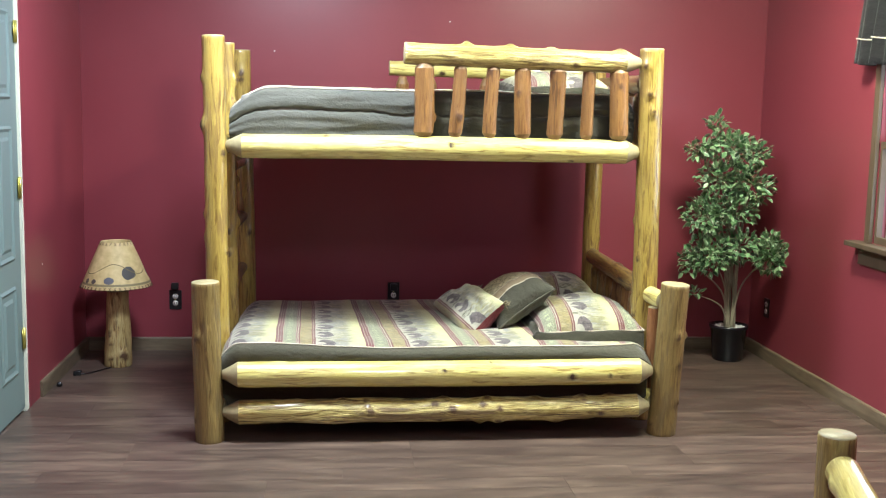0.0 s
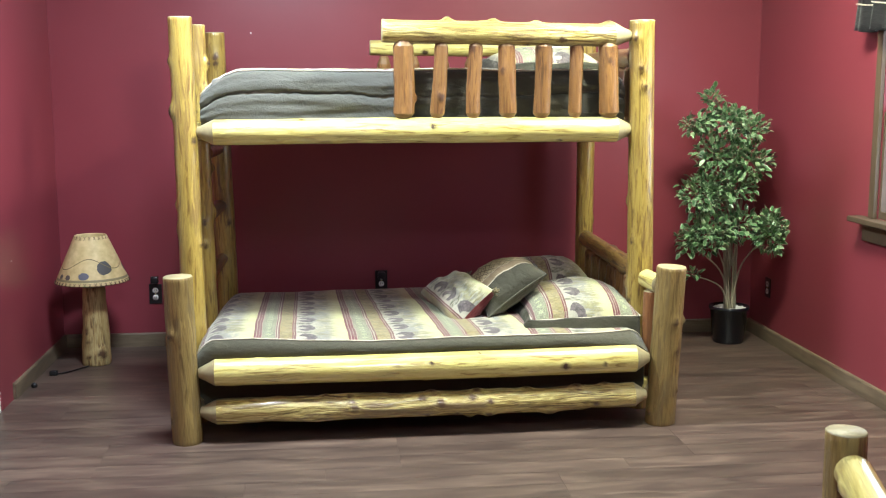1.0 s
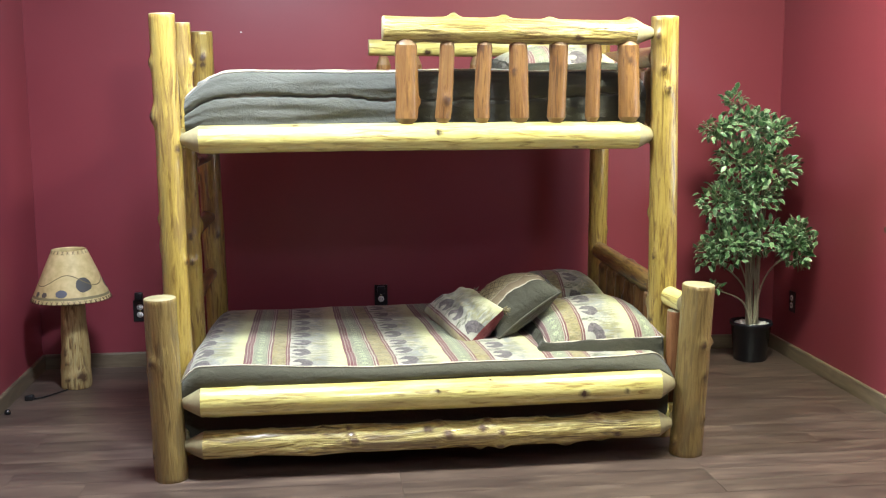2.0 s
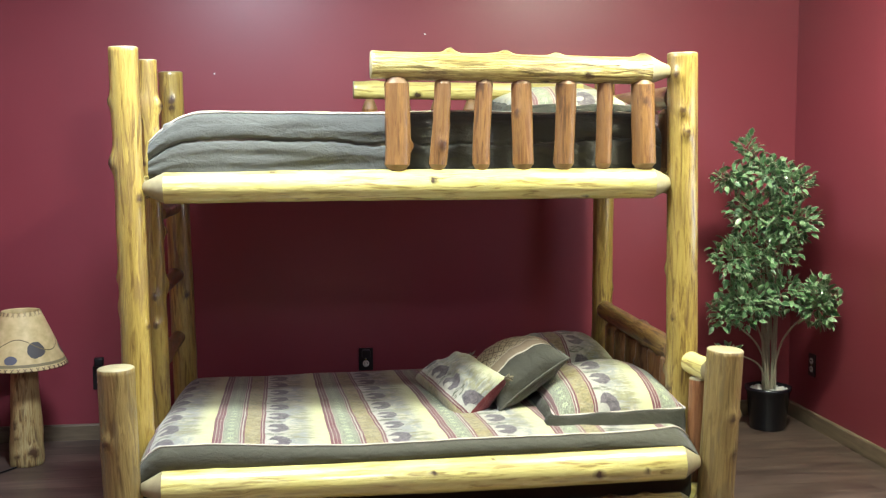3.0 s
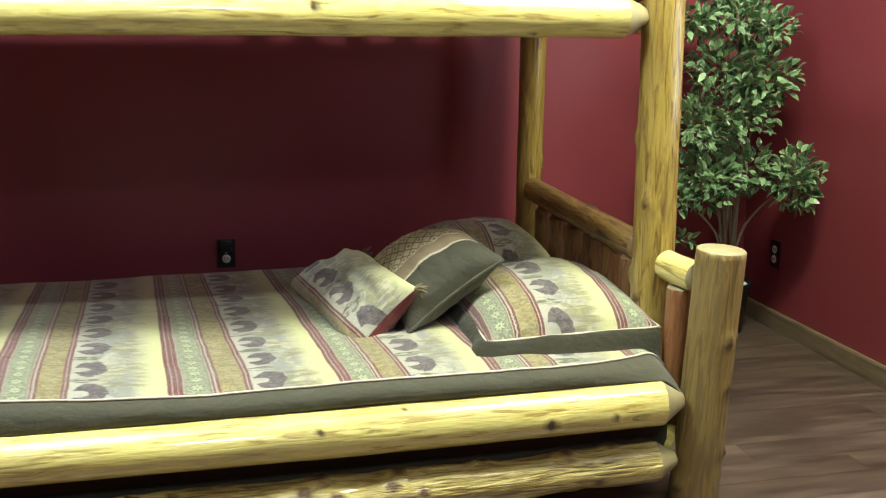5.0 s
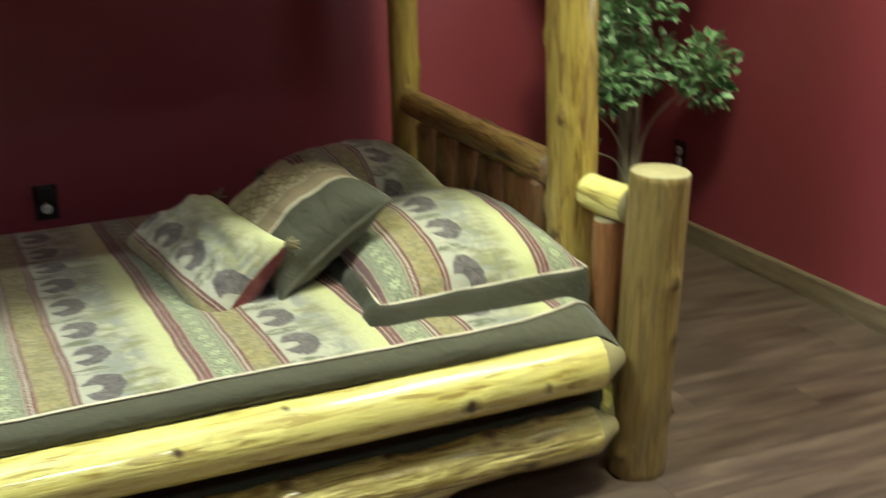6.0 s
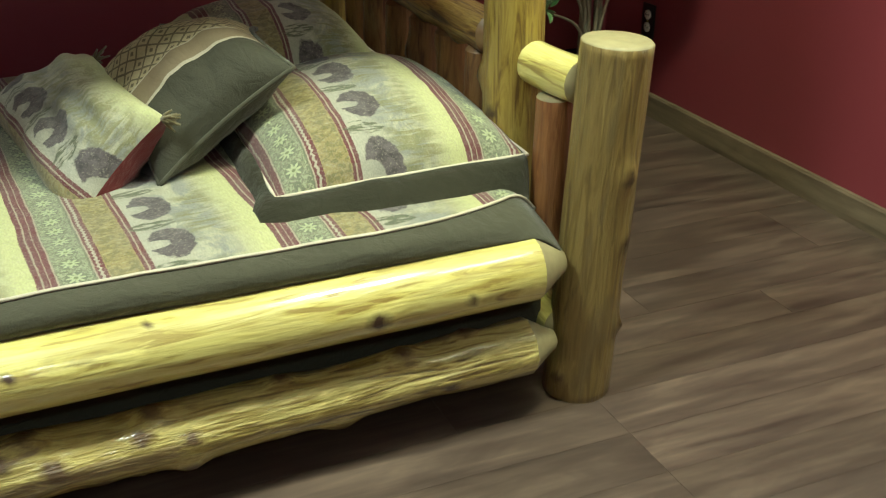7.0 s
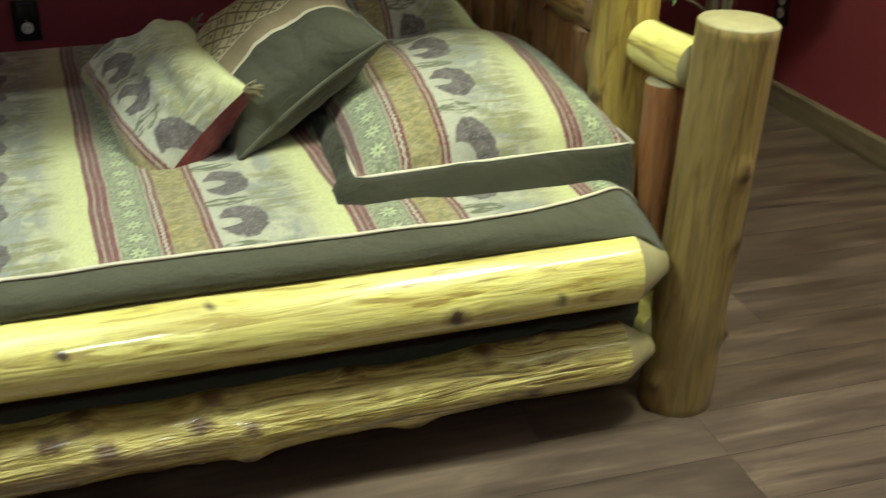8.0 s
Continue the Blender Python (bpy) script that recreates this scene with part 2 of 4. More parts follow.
def lodge_print(name, turn=0.0, shift=(0.0, 0.0), period=0.386, skew=0.0):
    """Woven lodge print: stripes across local x, repeated every period, with rows of plain dark arches."""
    m, nt, b = material(name)
    tc = node(nt, "ShaderNodeTexCoord").outputs["Object"]
    v = node(nt, "ShaderNodeMapping", {"Vector": tc, "Rotation": (0, 0, radians(turn)), "Location": (*shift, 0)}).outputs[0]
    wob = noise_tex(nt, tc, 6.0, 2.0)
    xyz = node(nt, "ShaderNodeSeparateXYZ", {0: v})
    fray = calc(nt, "MULTIPLY_ADD", noise_tex(nt, v, 300.0, 2.0), 0.005, -0.0025)
    u = calc(nt, "ADD", calc(nt, "ADD", xyz.outputs[0], fray), calc(nt, "MULTIPLY_ADD", wob, 0.012, -0.006))
    w = xyz.outputs[1]
    if skew:
        # the cloth lies askew towards the foot end
        raw = node(nt, "ShaderNodeSeparateXYZ", {0: tc})
        foot_end = calc(nt, "MINIMUM", calc(nt, "MAXIMUM", calc(nt, "MULTIPLY_ADD", raw.outputs[0], -2.8, -0.42), 0.0), 1.0)
        u = calc(nt, "ADD", u, calc(nt, "MULTIPLY", foot_end, calc(nt, "MULTIPLY_ADD", raw.outputs[1], -skew, skew * 5.2)))
    f = calc(nt, "FRACT", calc(nt, "DIVIDE", u, period))
    stops = [(0.0, RED), (0.023, PALE), (0.029, RED), (0.052, PALE), (0.058, RED), (0.080, PALE), (0.086, GRN), (0.232, PALE), (0.239, RED), (0.256, PALE),
             (0.263, RED), (0.283, TAN), (0.420, RED), (0.436, PALE), (0.442, RED), (0.464, CREAM)]
    c = ramp(nt, f, stops, "CONSTANT")

    def within(lo, hi):
        return calc(nt, "MULTIPLY", calc(nt, "GREATER_THAN", f, lo), calc(nt, "LESS_THAN", f, hi))

    def oval(fc, wc, pitch, rx, ry, off=0.0):
        """Squared distance, in radii, from an oval repeated along the stripe."""
        wy = calc(nt, "SUBTRACT", calc(nt, "FRACT", calc(nt, "DIVIDE", calc(nt, "ADD", w, off), pitch)), wc)
        px = calc(nt, "MULTIPLY", calc(nt, "SUBTRACT", f, fc), period / rx)
        py = calc(nt, "MULTIPLY", wy, pitch / ry)
        return calc(nt, "ADD", calc(nt, "MULTIPLY", px, px), calc(nt, "MULTIPLY", py, py))

    # pale eight-rayed flowers along the green band, between leafy lines
    wf = calc(nt, "SUBTRACT", calc(nt, "FRACT", calc(nt, "DIVIDE", w, 0.046)), 0.5)
    df = calc(nt, "SUBTRACT", f, 0.159)
    ex, ey = calc(nt, "MULTIPLY", df, period), calc(nt, "MULTIPLY", wf, 0.046)
    ang = calc(nt, "ARCTAN2", ey, ex)
    rad = calc(nt, "SQRT", calc(nt, "ADD", calc(nt, "MULTIPLY", ex, ex), calc(nt, "MULTIPLY", ey, ey)))
    lim = calc(nt, "MULTIPLY_ADD", calc(nt, "COSINE", calc(nt, "MULTIPLY", ang, 8.0)), 0.0045, 0.0115)
    c = mix(nt, calc(nt, "LESS_THAN", rad, lim), c, (0.46, 0.50, 0.29))
    c = mix(nt, calc(nt, "LESS_THAN", rad, 0.0035), c, (0.20, 0.22, 0.10))
    lat = noise_tex(nt, node(nt, "ShaderNodeMapping", {"Vector": v, "Scale": (1, 1.6, 1)}).outputs[0], 150.0, 2.0, 0.5, 1.5)
    inb = calc(nt, "LESS_THAN", calc(nt, "ABSOLUTE", df), 0.066)
    c = mix(nt, calc(nt, "MULTIPLY", calc(nt, "MULTIPLY", inb, calc(nt, "GREATER_THAN", rad, 0.0175)), ramp(nt, lat, [(0.47, 0.0), (0.54, 0.9)])), c, (0.38, 0.41, 0.25))
    zig = calc(nt, "PINGPONG", w, 0.006)
    inz = calc(nt, "LESS_THAN", calc(nt, "ABSOLUTE", calc(nt, "SUBTRACT", calc(nt, "SUBTRACT", f, 0.256), calc(nt, "MULTIPLY", zig, 1.6))), 0.006)
    c = mix(nt, inz, c, (0.46, 0.42, 0.33))
    # loose olive and ochre marks on the tan band
    marks = noise_tex(nt, node(nt, "ShaderNodeMapping", {"Vector": v, "Scale": (1, 1.4, 1)}).outputs[0], 42.0, 3.0, 0.6, 1.2)
    tan_band = within(0.290, 0.416)
    c = mix(nt, calc(nt, "MULTIPLY", tan_band, ramp(nt, marks, [(0.48, 0.0), (0.55, 0.85)])), c, (0.20, 0.175, 0.070))
    c = mix(nt, calc(nt, "MULTIPLY", tan_band, ramp(nt, marks, [(0.33, 0.75), (0.42, 0.0)])), c, (0.42, 0.38, 0.20))
    # water-colour ground: white, then grey-blue washes, olive brush strokes across, plain yellow-cream last
    wide = within(0.464, 1.0)
    tint = ramp(nt, f, [(0.46, (0.47, 0.45, 0.36)), (0.66, (0.47, 0.45, 0.34)), (0.84, (0.46, 0.44, 0.29)), (0.94, (0.56, 0.56, 0.28))])
    c = mix(nt, wide, c, tint)
    cloud = noise_tex(nt, node(nt, "ShaderNodeMapping", {"Vector": v, "Scale": (1, 0.8, 1)}).outputs[0], 17.0, 5.0, 0.62, 0.8)
    wash = ramp(nt, f, [(0.50, 0.15), (0.66, 1.0), (0.80, 1.0), (0.86, 0.0)])
    c = mix(nt, calc(nt, "MULTIPLY", wash, ramp(nt, cloud, [(0.42, 0.0), (0.53, 0.85)])), c, (0.255, 0.265, 0.245))
    strokes = noise_tex(nt, node(nt, "ShaderNodeMapping", {"Vector": v, "Scale": (0.22, 1.0, 1)}).outputs[0], 62.0, 3.0, 0.6, 0.6)
    grove = noise_tex(nt, v, 9.0, 2.0)
    reach = ramp(nt, f, [(0.60, 0.0), (0.70, 0.9), (0.84, 0.9), (0.93, 0.0)])
    c = mix(nt, calc(nt, "MULTIPLY", calc(nt, "MULTIPLY", reach, ramp(nt, grove, [(0.40, 0.0), (0.52, 1.0)])), ramp(nt, strokes, [(0.44, 0.0), (0.56, 0.85)])), c, (0.225, 0.215, 0.085))
    # dark arches in a row: an oval with a round bay cut in from the red stripe, uneven at the edge
    jag = calc(nt, "MULTIPLY_ADD", noise_tex(nt, v, 40.0, 3.0, 0.6, 0.4), 1.1, 0.45)
    body = calc(nt, "MULTIPLY", oval(0.585, 0.5, 0.160, 0.040, 0.056), jag)
    bay = calc(nt, "MULTIPLY", oval(0.510, 0.50, 0.160, 0.030, 0.017), jag)
    solid = calc(nt, "MULTIPLY", ramp(nt, body, [(0.86, 1.0), (1.0, 0.0)]), ramp(nt, bay, [(0.8, 0.0), (1.0, 1.0)]))
    shade_ = ramp(nt, noise_tex(nt, v, 55.0, 3.0, 0.6, 0.5), [(0.36, (0.058, 0.046, 0.052)), (0.62, (0.135, 0.112, 0.118))])
    c = mix(nt, calc(nt, "MULTIPLY", solid, 0.95), c, shade_)
    grass = calc(nt, "MULTIPLY", oval(0.545, 0.5, 0.160, 0.042, 0.018, 0.080), jag)
    blades = ramp(nt, noise_tex(nt, node(nt, "ShaderNodeMapping", {"Vector": v, "Scale": (0.2, 1.0, 1)}).outputs[0], 130.0, 2.0), [(0.42, 0.0), (0.52, 0.9)])
    c = mix(nt, calc(nt, "MULTIPLY", ramp(nt, grass, [(0.7, 1.0), (1.0, 0.0)]), blades), c, (0.10, 0.11, 0.060))
    # dotted thread in the weave
    weave = noise_tex(nt, node(nt, "ShaderNodeMapping", {"Vector": v, "Scale": (1, 0.25, 1)}).outputs[0], 380.0, 2.0)
    thread = noise_tex(nt, v, 240.0, 2.0)
    c = mix(nt, ramp(nt, thread, [(0.56, 0.0), (0.66, 0.38)]), c, (0.42, 0.38, 0.30))
    c = node(nt, "ShaderNodeHueSaturation", {"Value": calc(nt, "MULTIPLY_ADD", weave, 0.46, 0.52), "Color": c}).outputs[0]
    nt.links.new(c, b.inputs["Base Color"])
    b.inputs["Roughness"].default_value, b.inputs["Sheen Weight"].default_value = 0.9, 0.15
    fold = noise_tex(nt, tc, 7.0, 3.0, 0.5, 0.5)
    bump(nt, b, calc(nt, "ADD", calc(nt, "MULTIPLY", weave, 0.10), calc(nt, "ADD", fold, calc(nt, "MULTIPLY", noise_tex(nt, tc, 19.0, 3.0, 0.5, 0.8), 0.35))), 0.5, 0.014)
    return m


# ---- mesh helpers ----
WORLD_OF = {}


def thing(name, at, label, category, group="", kind=""):
    ob = new(name)
    ob.empty_display_size = 0.1
    ob.matrix_basis = pose(*at)
    WORLD_OF[ob] = ob.matrix_basis.copy()
    return tagged(ob, label, category, group, kind)


def part(name, bm, mats, parent=None, label="", m=None, smooth=True):
    """One mesh object; its world pose is m, under parent if there is one."""
    me = bpy.data.meshes.new(name)
    bmesh.ops.recalc_face_normals(bm, faces=bm.faces)
    bm.to_mesh(me)
    bm.free()
    for x in mats if isinstance(mats, (list, tuple)) else [mats]:
        me.materials.append(x)
    if smooth:
        me.polygons.foreach_set("use_smooth", [True] * len(me.polygons))
    ob = new(name, me)
    m = m.copy() if m is not None else Matrix()
    if parent is None:
        ob.matrix_basis = m
    else:
        ob.parent = parent
        ob.matrix_basis = WORLD_OF[parent].inverted() @ m
    WORLD_OF[ob] = m
    if label:
        tagged(ob, label)
    return ob


def structure(ob, label, category):
    return tagged(ob, label, category, kind="structure")


def box(x0, x1, y0, y1, z0, z1, bevel=0.0, bm=None):
    bm = bm or bmesh.new()
    r = bmesh.ops.create_cube(bm, size=1.0, matrix=Matrix.LocRotScale(((x0 + x1) / 2, (y0 + y1) / 2, (z0 + z1) / 2), None, (x1 - x0, y1 - y0, z1 - z0)))
    if bevel:
        edges = {e for v in r["verts"] for e in v.link_edges}
        bmesh.ops.bevel(bm, geom=list(edges), offset=bevel, segments=2, affect="EDGES", profile=0.5)
    return bm


def lathe(profile, segs=32, bm=None):
    """Surface of revolution round z from (radius, height) pairs; closed at radius 0."""
    bm = bm or bmesh.new()
    rings = []
    for r, z in profile:
        rings.append([bm.verts.new((r * math.cos(2 * math.pi * i / segs), r * math.sin(2 * math.pi * i / segs), z)) for i in range(segs)] if r > 1e-5 else [bm.verts.new((0, 0, z))])
    for a, b in zip(rings, rings[1:]):
        for i in range(segs):
            j = (i + 1) % segs
            if len(a) == 1 and len(b) > 1:
                bm.faces.new((a[0], b[i], b[j]))
            elif len(b) == 1 and len(a) > 1:
                bm.faces.new((a[i], a[j], b[0]))
            elif len(a) > 1:
                bm.faces.new((a[i], a[j], b[j], b[i]))
    return bm


def log_mesh(length, r0, r1, seed, cone0=0.0, cone1=0.0, knots=6, lumps=0.035, bend=0.004, knot_h=0.010, tip=0.34, extra=()):
    """A peeled log along +z with knots; ends are cones (shaved tenons) or flat cuts. extra: (z, angle, size, height) knots at given places."""
    rnd = random.Random(seed)
    bm = bmesh.new()
    lay = bm.verts.layers.float.new("knot")
    segs = 28
    ks = [(rnd.uniform(0.06, 0.94) * length, rnd.uniform(0, 2 * math.pi), rnd.uniform(0.014, 0.026), knot_h * rnd.uniform(0.3, 1.1)) for _ in range(knots)] + list(extra)
    off = Vector((rnd.uniform(-50, 50), rnd.uniform(-50, 50), rnd.uniform(-50, 50)))
    n = max(6, int(length / 0.016))
    zs = [length * i / n for i in range(n + 1)]
    if cone0:
        zs = [0.0] + [z for z in zs if z > cone0 + 0.008]
        zs[1:1] = [cone0 * 0.5, cone0]
    if cone1:
        zs = [z for z in zs if z < length - cone1 - 0.008] + [length - cone1, length - cone1 * 0.5, length]
    b1, b2 = rnd.uniform(0, 6.28), rnd.uniform(0.7, 1.4)
    rings = []
    for z in zs:
        k = 1.0
        if cone0 and z < cone0:
            k = tip + (0.985 - tip) * (z / cone0)
        if cone1 and z > length - cone1:
            k = tip + (0.985 - tip) * ((length - z) / cone1)
        base = r0 + (r1 - r0) * z / length
        cx = bend * math.sin(b2 * math.pi * z / length) * math.cos(b1)
        cy = bend * math.sin(b2 * math.pi * z / length) * math.sin(b1)
        ring = []
        for i in range(segs):
            a = 2 * math.pi * i / segs
            p = Vector((math.cos(a) * 1.1, math.sin(a) * 1.1, z * 5.0)) + off
            r = base * (1 + lumps * noise.noise(p) + 0.5 * lumps * noise.noise(Vector((p.x * 3, p.y * 3, p.z * 0.5))) + 0.35 * lumps * noise.noise(Vector((p.x * 4, p.y * 4, p.z * 3.0))))
            kv = 0.0
            for kz, ka, s, h in ks:
                da = ((a - ka + math.pi) % (2 * math.pi) - math.pi) * base
                q = (da * da + (z - kz) ** 2 * 0.6) / (s * s)
                if q < 8:
                    r += h * math.exp(-q * 1.1)
                    kv = max(kv, math.exp(-q * 2.2))
            v = bm.verts.new((cx + r * k * math.cos(a), cy + r * k * math.sin(a), z))
            v[lay] = kv if k > 0.98 else 0.0
            ring.append(v)
        rings.append(ring)
    for ri, (p, q) in enumerate(zip(rings, rings[1:])):
        z = (zs[ri] + zs[ri + 1]) / 2
        shaved = (cone0 and z < cone0) or (cone1 and z > length - cone1)
        for i in range(segs):
            f = bm.faces.new((p[i], p[(i + 1) % segs], q[(i + 1) % segs], q[i]))
            f.material_index = 1 if shaved else 0
    for e in bm.edges:
        if len({f.material_index for f in e.link_faces}) > 1:
            e.smooth = False
    for ring, flat in ((rings[0], not cone0), (rings[-1], not cone1)):
        src = ring
        if flat:
            inner = []
            c = sum((v.co for v in ring), Vector()) / segs
            up = 0.004 if ring is rings[-1] else -0.004
            for v in ring:
                w = bm.verts.new(c + (v.co - c) * 0.93 + Vector((0, 0, up)))
                inner.append(w)
            for i in range(segs):
                bm.faces.new((ring[i], ring[(i + 1) % segs], inner[(i + 1) % segs], inner[i])).material_index = 1
            src = inner
        bm.faces.new(src).material_index = 1
    return bm


def along(a, b, spin=0.0):
    """Pose whose z axis runs from a to b."""
    a, b = Vector(a), Vector(b)
    return Matrix.Translation(a) @ (b - a).to_track_quat("Z", "Y").to_matrix().to_4x4() @ pose(0, 0, 0, 0, 0, spin)


def log(name, a, b, r0, r1, seed, parent, mats=None, label="", **kw):
    bm = log_mesh((Vector(b) - Vector(a)).length, r0, r1, seed, **kw)
    return part(name, bm, mats or [M_LOG, M_CUT], parent, label, along(a, b))


def tube(points, radius, segs=8, bm=None):
    bm = bm or bmesh.new()
    rings = []
    pts = [Vector(p) for p in points]
    for i, p in enumerate(pts):
        d = (pts[min(i + 1, len(pts) - 1)] - pts[max(i - 1, 0)]).normalized()
        side = d.cross(Vector((0, 0, 1)))
        side = side.normalized() if side.length > 0.05 else Vector((1, 0, 0))
        up = side.cross(d)
        r = radius[i] if isinstance(radius, (list, tuple)) else radius
        rings.append([bm.verts.new(p + r * (math.cos(2 * math.pi * k / segs) * side + math.sin(2 * math.pi * k / segs) * up)) for k in range(segs)])
    for p, q in zip(rings, rings[1:]):
        for k in range(segs):
            bm.faces.new((p[k], p[(k + 1) % segs], q[(k + 1) % segs], q[k]))
    bm.faces.new(rings[0][::-1])
    bm.faces.new(rings[-1])
    return bm


# ---- setting ----
W = 0.12
base = part("floor", box(XL - 0.2, XR + 0.2, YF - 0.2, YB + 0.2, -0.10, -0.012), M_FLOOR, smooth=False)
structure(base, "dark walnut laminate plank floor", "floor")
structure(part("ceiling", box(XL - 0.2, XR + 0.2, YF - 0.2, YB + 0.2, ZC, ZC + 0.1), M_CEIL, smooth=False), "plain grey painted ceiling", "ceiling")
structure(part("wall_back", box(XL - W, XR + W, YB, YB + W, -0.012, ZC), M_WALL, smooth=False), "deep red painted wall behind the bunk bed", "wall")
structure(part("wall_front", box(XL - W, XR + W, YF - W, YF, -0.012, ZC), M_WALL, smooth=False), "deep red painted wall", "wall")
# left wall with a doorway
DY0, DY1, DZ = 3.97, 4.84, 2.06
bm = box(XL - W, XL, DY1, YB, -0.012, ZC)
box(XL - W, XL, YF, DY0, -0.012, ZC, bm=bm)
box(XL - W, XL, DY0, DY1, DZ, ZC, bm=bm)
structure(part("wall_left", bm, M_WALL, smooth=False), "deep red painted wall with a door", "wall")
# right wall with a window
WY0, WY1, WZ0, WZ1 = 3.57, 4.595, 0.872, 2.05
bm = box(XR, XR + W, WY1, YB, -0.012, ZC)
box(XR, XR + W, YF, WY0, -0.012, ZC, bm=bm)
box(XR, XR + W, WY0, WY1, -0.012, WZ0, bm=bm)
box(XR, XR + W, WY0, WY1, WZ1, ZC, bm=bm)
structure(part("wall_right", bm, M_WALL, smooth=False), "deep red painted wall with a window", "wall")


def baseboard(a, b, y, name="baseboard"):
    """Board of length b - a along local x, with an eased top edge."""
    bm = bmesh.new()
    prof = [(0, 0), (-0.014, 0), (-0.014, 0.072), (-0.010, 0.079), (0, 0.080)]
    e0 = [bm.verts.new((a, p[0], p[1])) for p in prof]
    e1 = [bm.verts.new((b, p[0], p[1])) for p in prof]
    for i in range(5):
        j = (i + 1) % 5
        bm.faces.new((e0[i], e0[j], e1[j], e1[i]))
    bm.faces.new(e0[::-1])
    bm.faces.new(e1)
    return bm


structure(part("baseboard_back", baseboard(XL + 0.015, XR - 0.015, 0), M_BASE, None, "", pose(0, YB, 0), False), "brown wooden baseboard along the red wall", "baseboard")
structure(part("baseboard_right", baseboard(0.0, YB - YF, 0), M_BASE, None, "", pose(XR, YB, 0, 0, 0, -90), False), "brown wooden baseboard along the red wall", "baseboard")
structure(part("baseboard_left", baseboard(0, YB - 5.03, 0), M_BASE, None, "", pose(XL, 5.03, 0, 0, 0, 90), False), "brown wooden baseboard ending before the door", "baseboard")

# door in the left wall
door = thing("door_1", (XL - 0.05, DY1 - 0.03, 0), "closed blue-grey panelled door with brass hinges", "door", kind="structure")
DX = XL - 0.015
bm = box(DX - 0.036, DX, DY0 + 0.035, DY1 - 0.024, 0.008, DZ - 0.035)
part("door_leaf", bm, M_DOOR, door, smooth=False)
for z0, z1 in ((0.20, 0.62), (0.74, 1.36), (1.48, 1.88)):
    for y0, y1 in ((DY0 + 0.13, DY0 + 0.40), (DY0 + 0.50, DY0 + 0.74)):
        bm = bmesh.new()
        o = [(y0, z0), (y1, z0), (y1, z1), (y0, z1)]
        lv = []
        for inset, x in ((0.0, 0.001), (0.012, 0.010), (0.026, 0.002), (0.050, 0.002), (0.066, 0.009)):
            lv.append([bm.verts.new((DX + x, y + (inset if y == y0 else -inset), z + (inset if z == z0 else -inset))) for y, z in o])
        for a, b in zip(lv, lv[1:]):
            for i in range(4):
                bm.faces.new((a[i], a[(i + 1) % 4], b[(i + 1) % 4], b[i]))
        bm.faces.new(lv[-1])
        part("door_panel", bm, M_DOOR, door, smooth=False)
for z in (0.35, 1.07, 1.79):
    bm = lathe([(0, -0.05), (0.007, -0.05), (0.007, 0.05), (0, 0.05)], 12)
    box(-0.002, 0.001, -0.030, 0.020, -0.048, 0.048, bm=bm)
    part("hinge", bm, M_BRASS, door, "brass butt hinge", pose(XL - 0.008, DY1 - 0.024, z))
bm = box(XL - W, XL - 0.002, DY1 - 0.021, DY1 - 0.001, -0.010, DZ - 0.001)
box(XL - W, XL - 0.002, DY0 + 0.001, DY0 + 0.030, -0.010, DZ - 0.001, bm=bm)
box(XL - W, XL - 0.002, DY0 + 0.031, DY1 - 0.022, DZ - 0.030, DZ - 0.001, bm=bm)
part("door_jamb", bm, M_JAMB, door, "unpainted pale door jamb", smooth=False)

# window in the right wall
win = thing("window_1", (XR, (WY0 + WY1) / 2, WZ0), "dark-stained wooden sash window with bright daylight outside", "window", kind="structure")
bm = box(XR - 0.022, XR - 0.001, WY1 + 0.001, WY1 + 0.050, WZ0 + 0.001, WZ1 + 0.11, 0.003)
part("casing", bm, M_CASING, win, smooth=False)
part("casing", box(XR - 0.022, XR - 0.001, WY0 - 0.085, WY0 - 0.001, WZ0 + 0.001, WZ1 + 0.11, 0.003), M_CASING, win, smooth=False)
part("casing", box(XR - 0.022, XR - 0.001, WY0, WY1, WZ1 + 0.001, WZ1 + 0.11, 0.003), M_CASING, win, smooth=False)
part("window_sill", box(XR - 0.075, XR + 0.05, WY0 - 0.15, WY1 + 0.15, WZ0 - 0.027, WZ0 - 0.001, 0.004), M_CASING, win, smooth=False)
part("apron", box(XR - 0.020, XR - 0.001, WY0 - 0.115, WY1 + 0.10, WZ0 - 0.115, WZ0 - 0.029, 0.003), M_CASING, win, smooth=False)
zm = 1.37
for z0, z1, x in ((WZ0, zm, 0.004), (zm - 0.02, WZ1, 0.034)):
    bm = box(XR + x, XR + x + 0.028, WY1 - 0.022, WY1 - 0.002, z0, z1)
    box(XR + x, XR + x + 0.028, WY0 + 0.002, WY0 + 0.028, z0, z1, bm=bm)
    box(XR + x, XR + x + 0.028, WY0 + 0.029, WY1 - 0.023, z0, z0 + 0.035, bm=bm)
    box(XR + x, XR + x + 0.028, WY0 + 0.029, WY1 - 0.023, z1 - 0.035, z1, bm=bm)
    part("sash", bm, M_CASING, win, smooth=False)
# white lining added so the reveal behind the sash looks as bright as daylight
part("jamb_liner", box(XR + 0.063, XR + W, WY1 - 0.014, WY1 - 0.001, WZ0, WZ1), M_JAMB, win, "added white lining that brightens the window reveal", smooth=False)
M_DAY, nt_, b_ = material("bright_daylight")
b_.inputs["Emission Color"].default_value, b_.inputs["Emission Strength"].default_value = (0.93, 0.98, 1.0, 1), 2.6
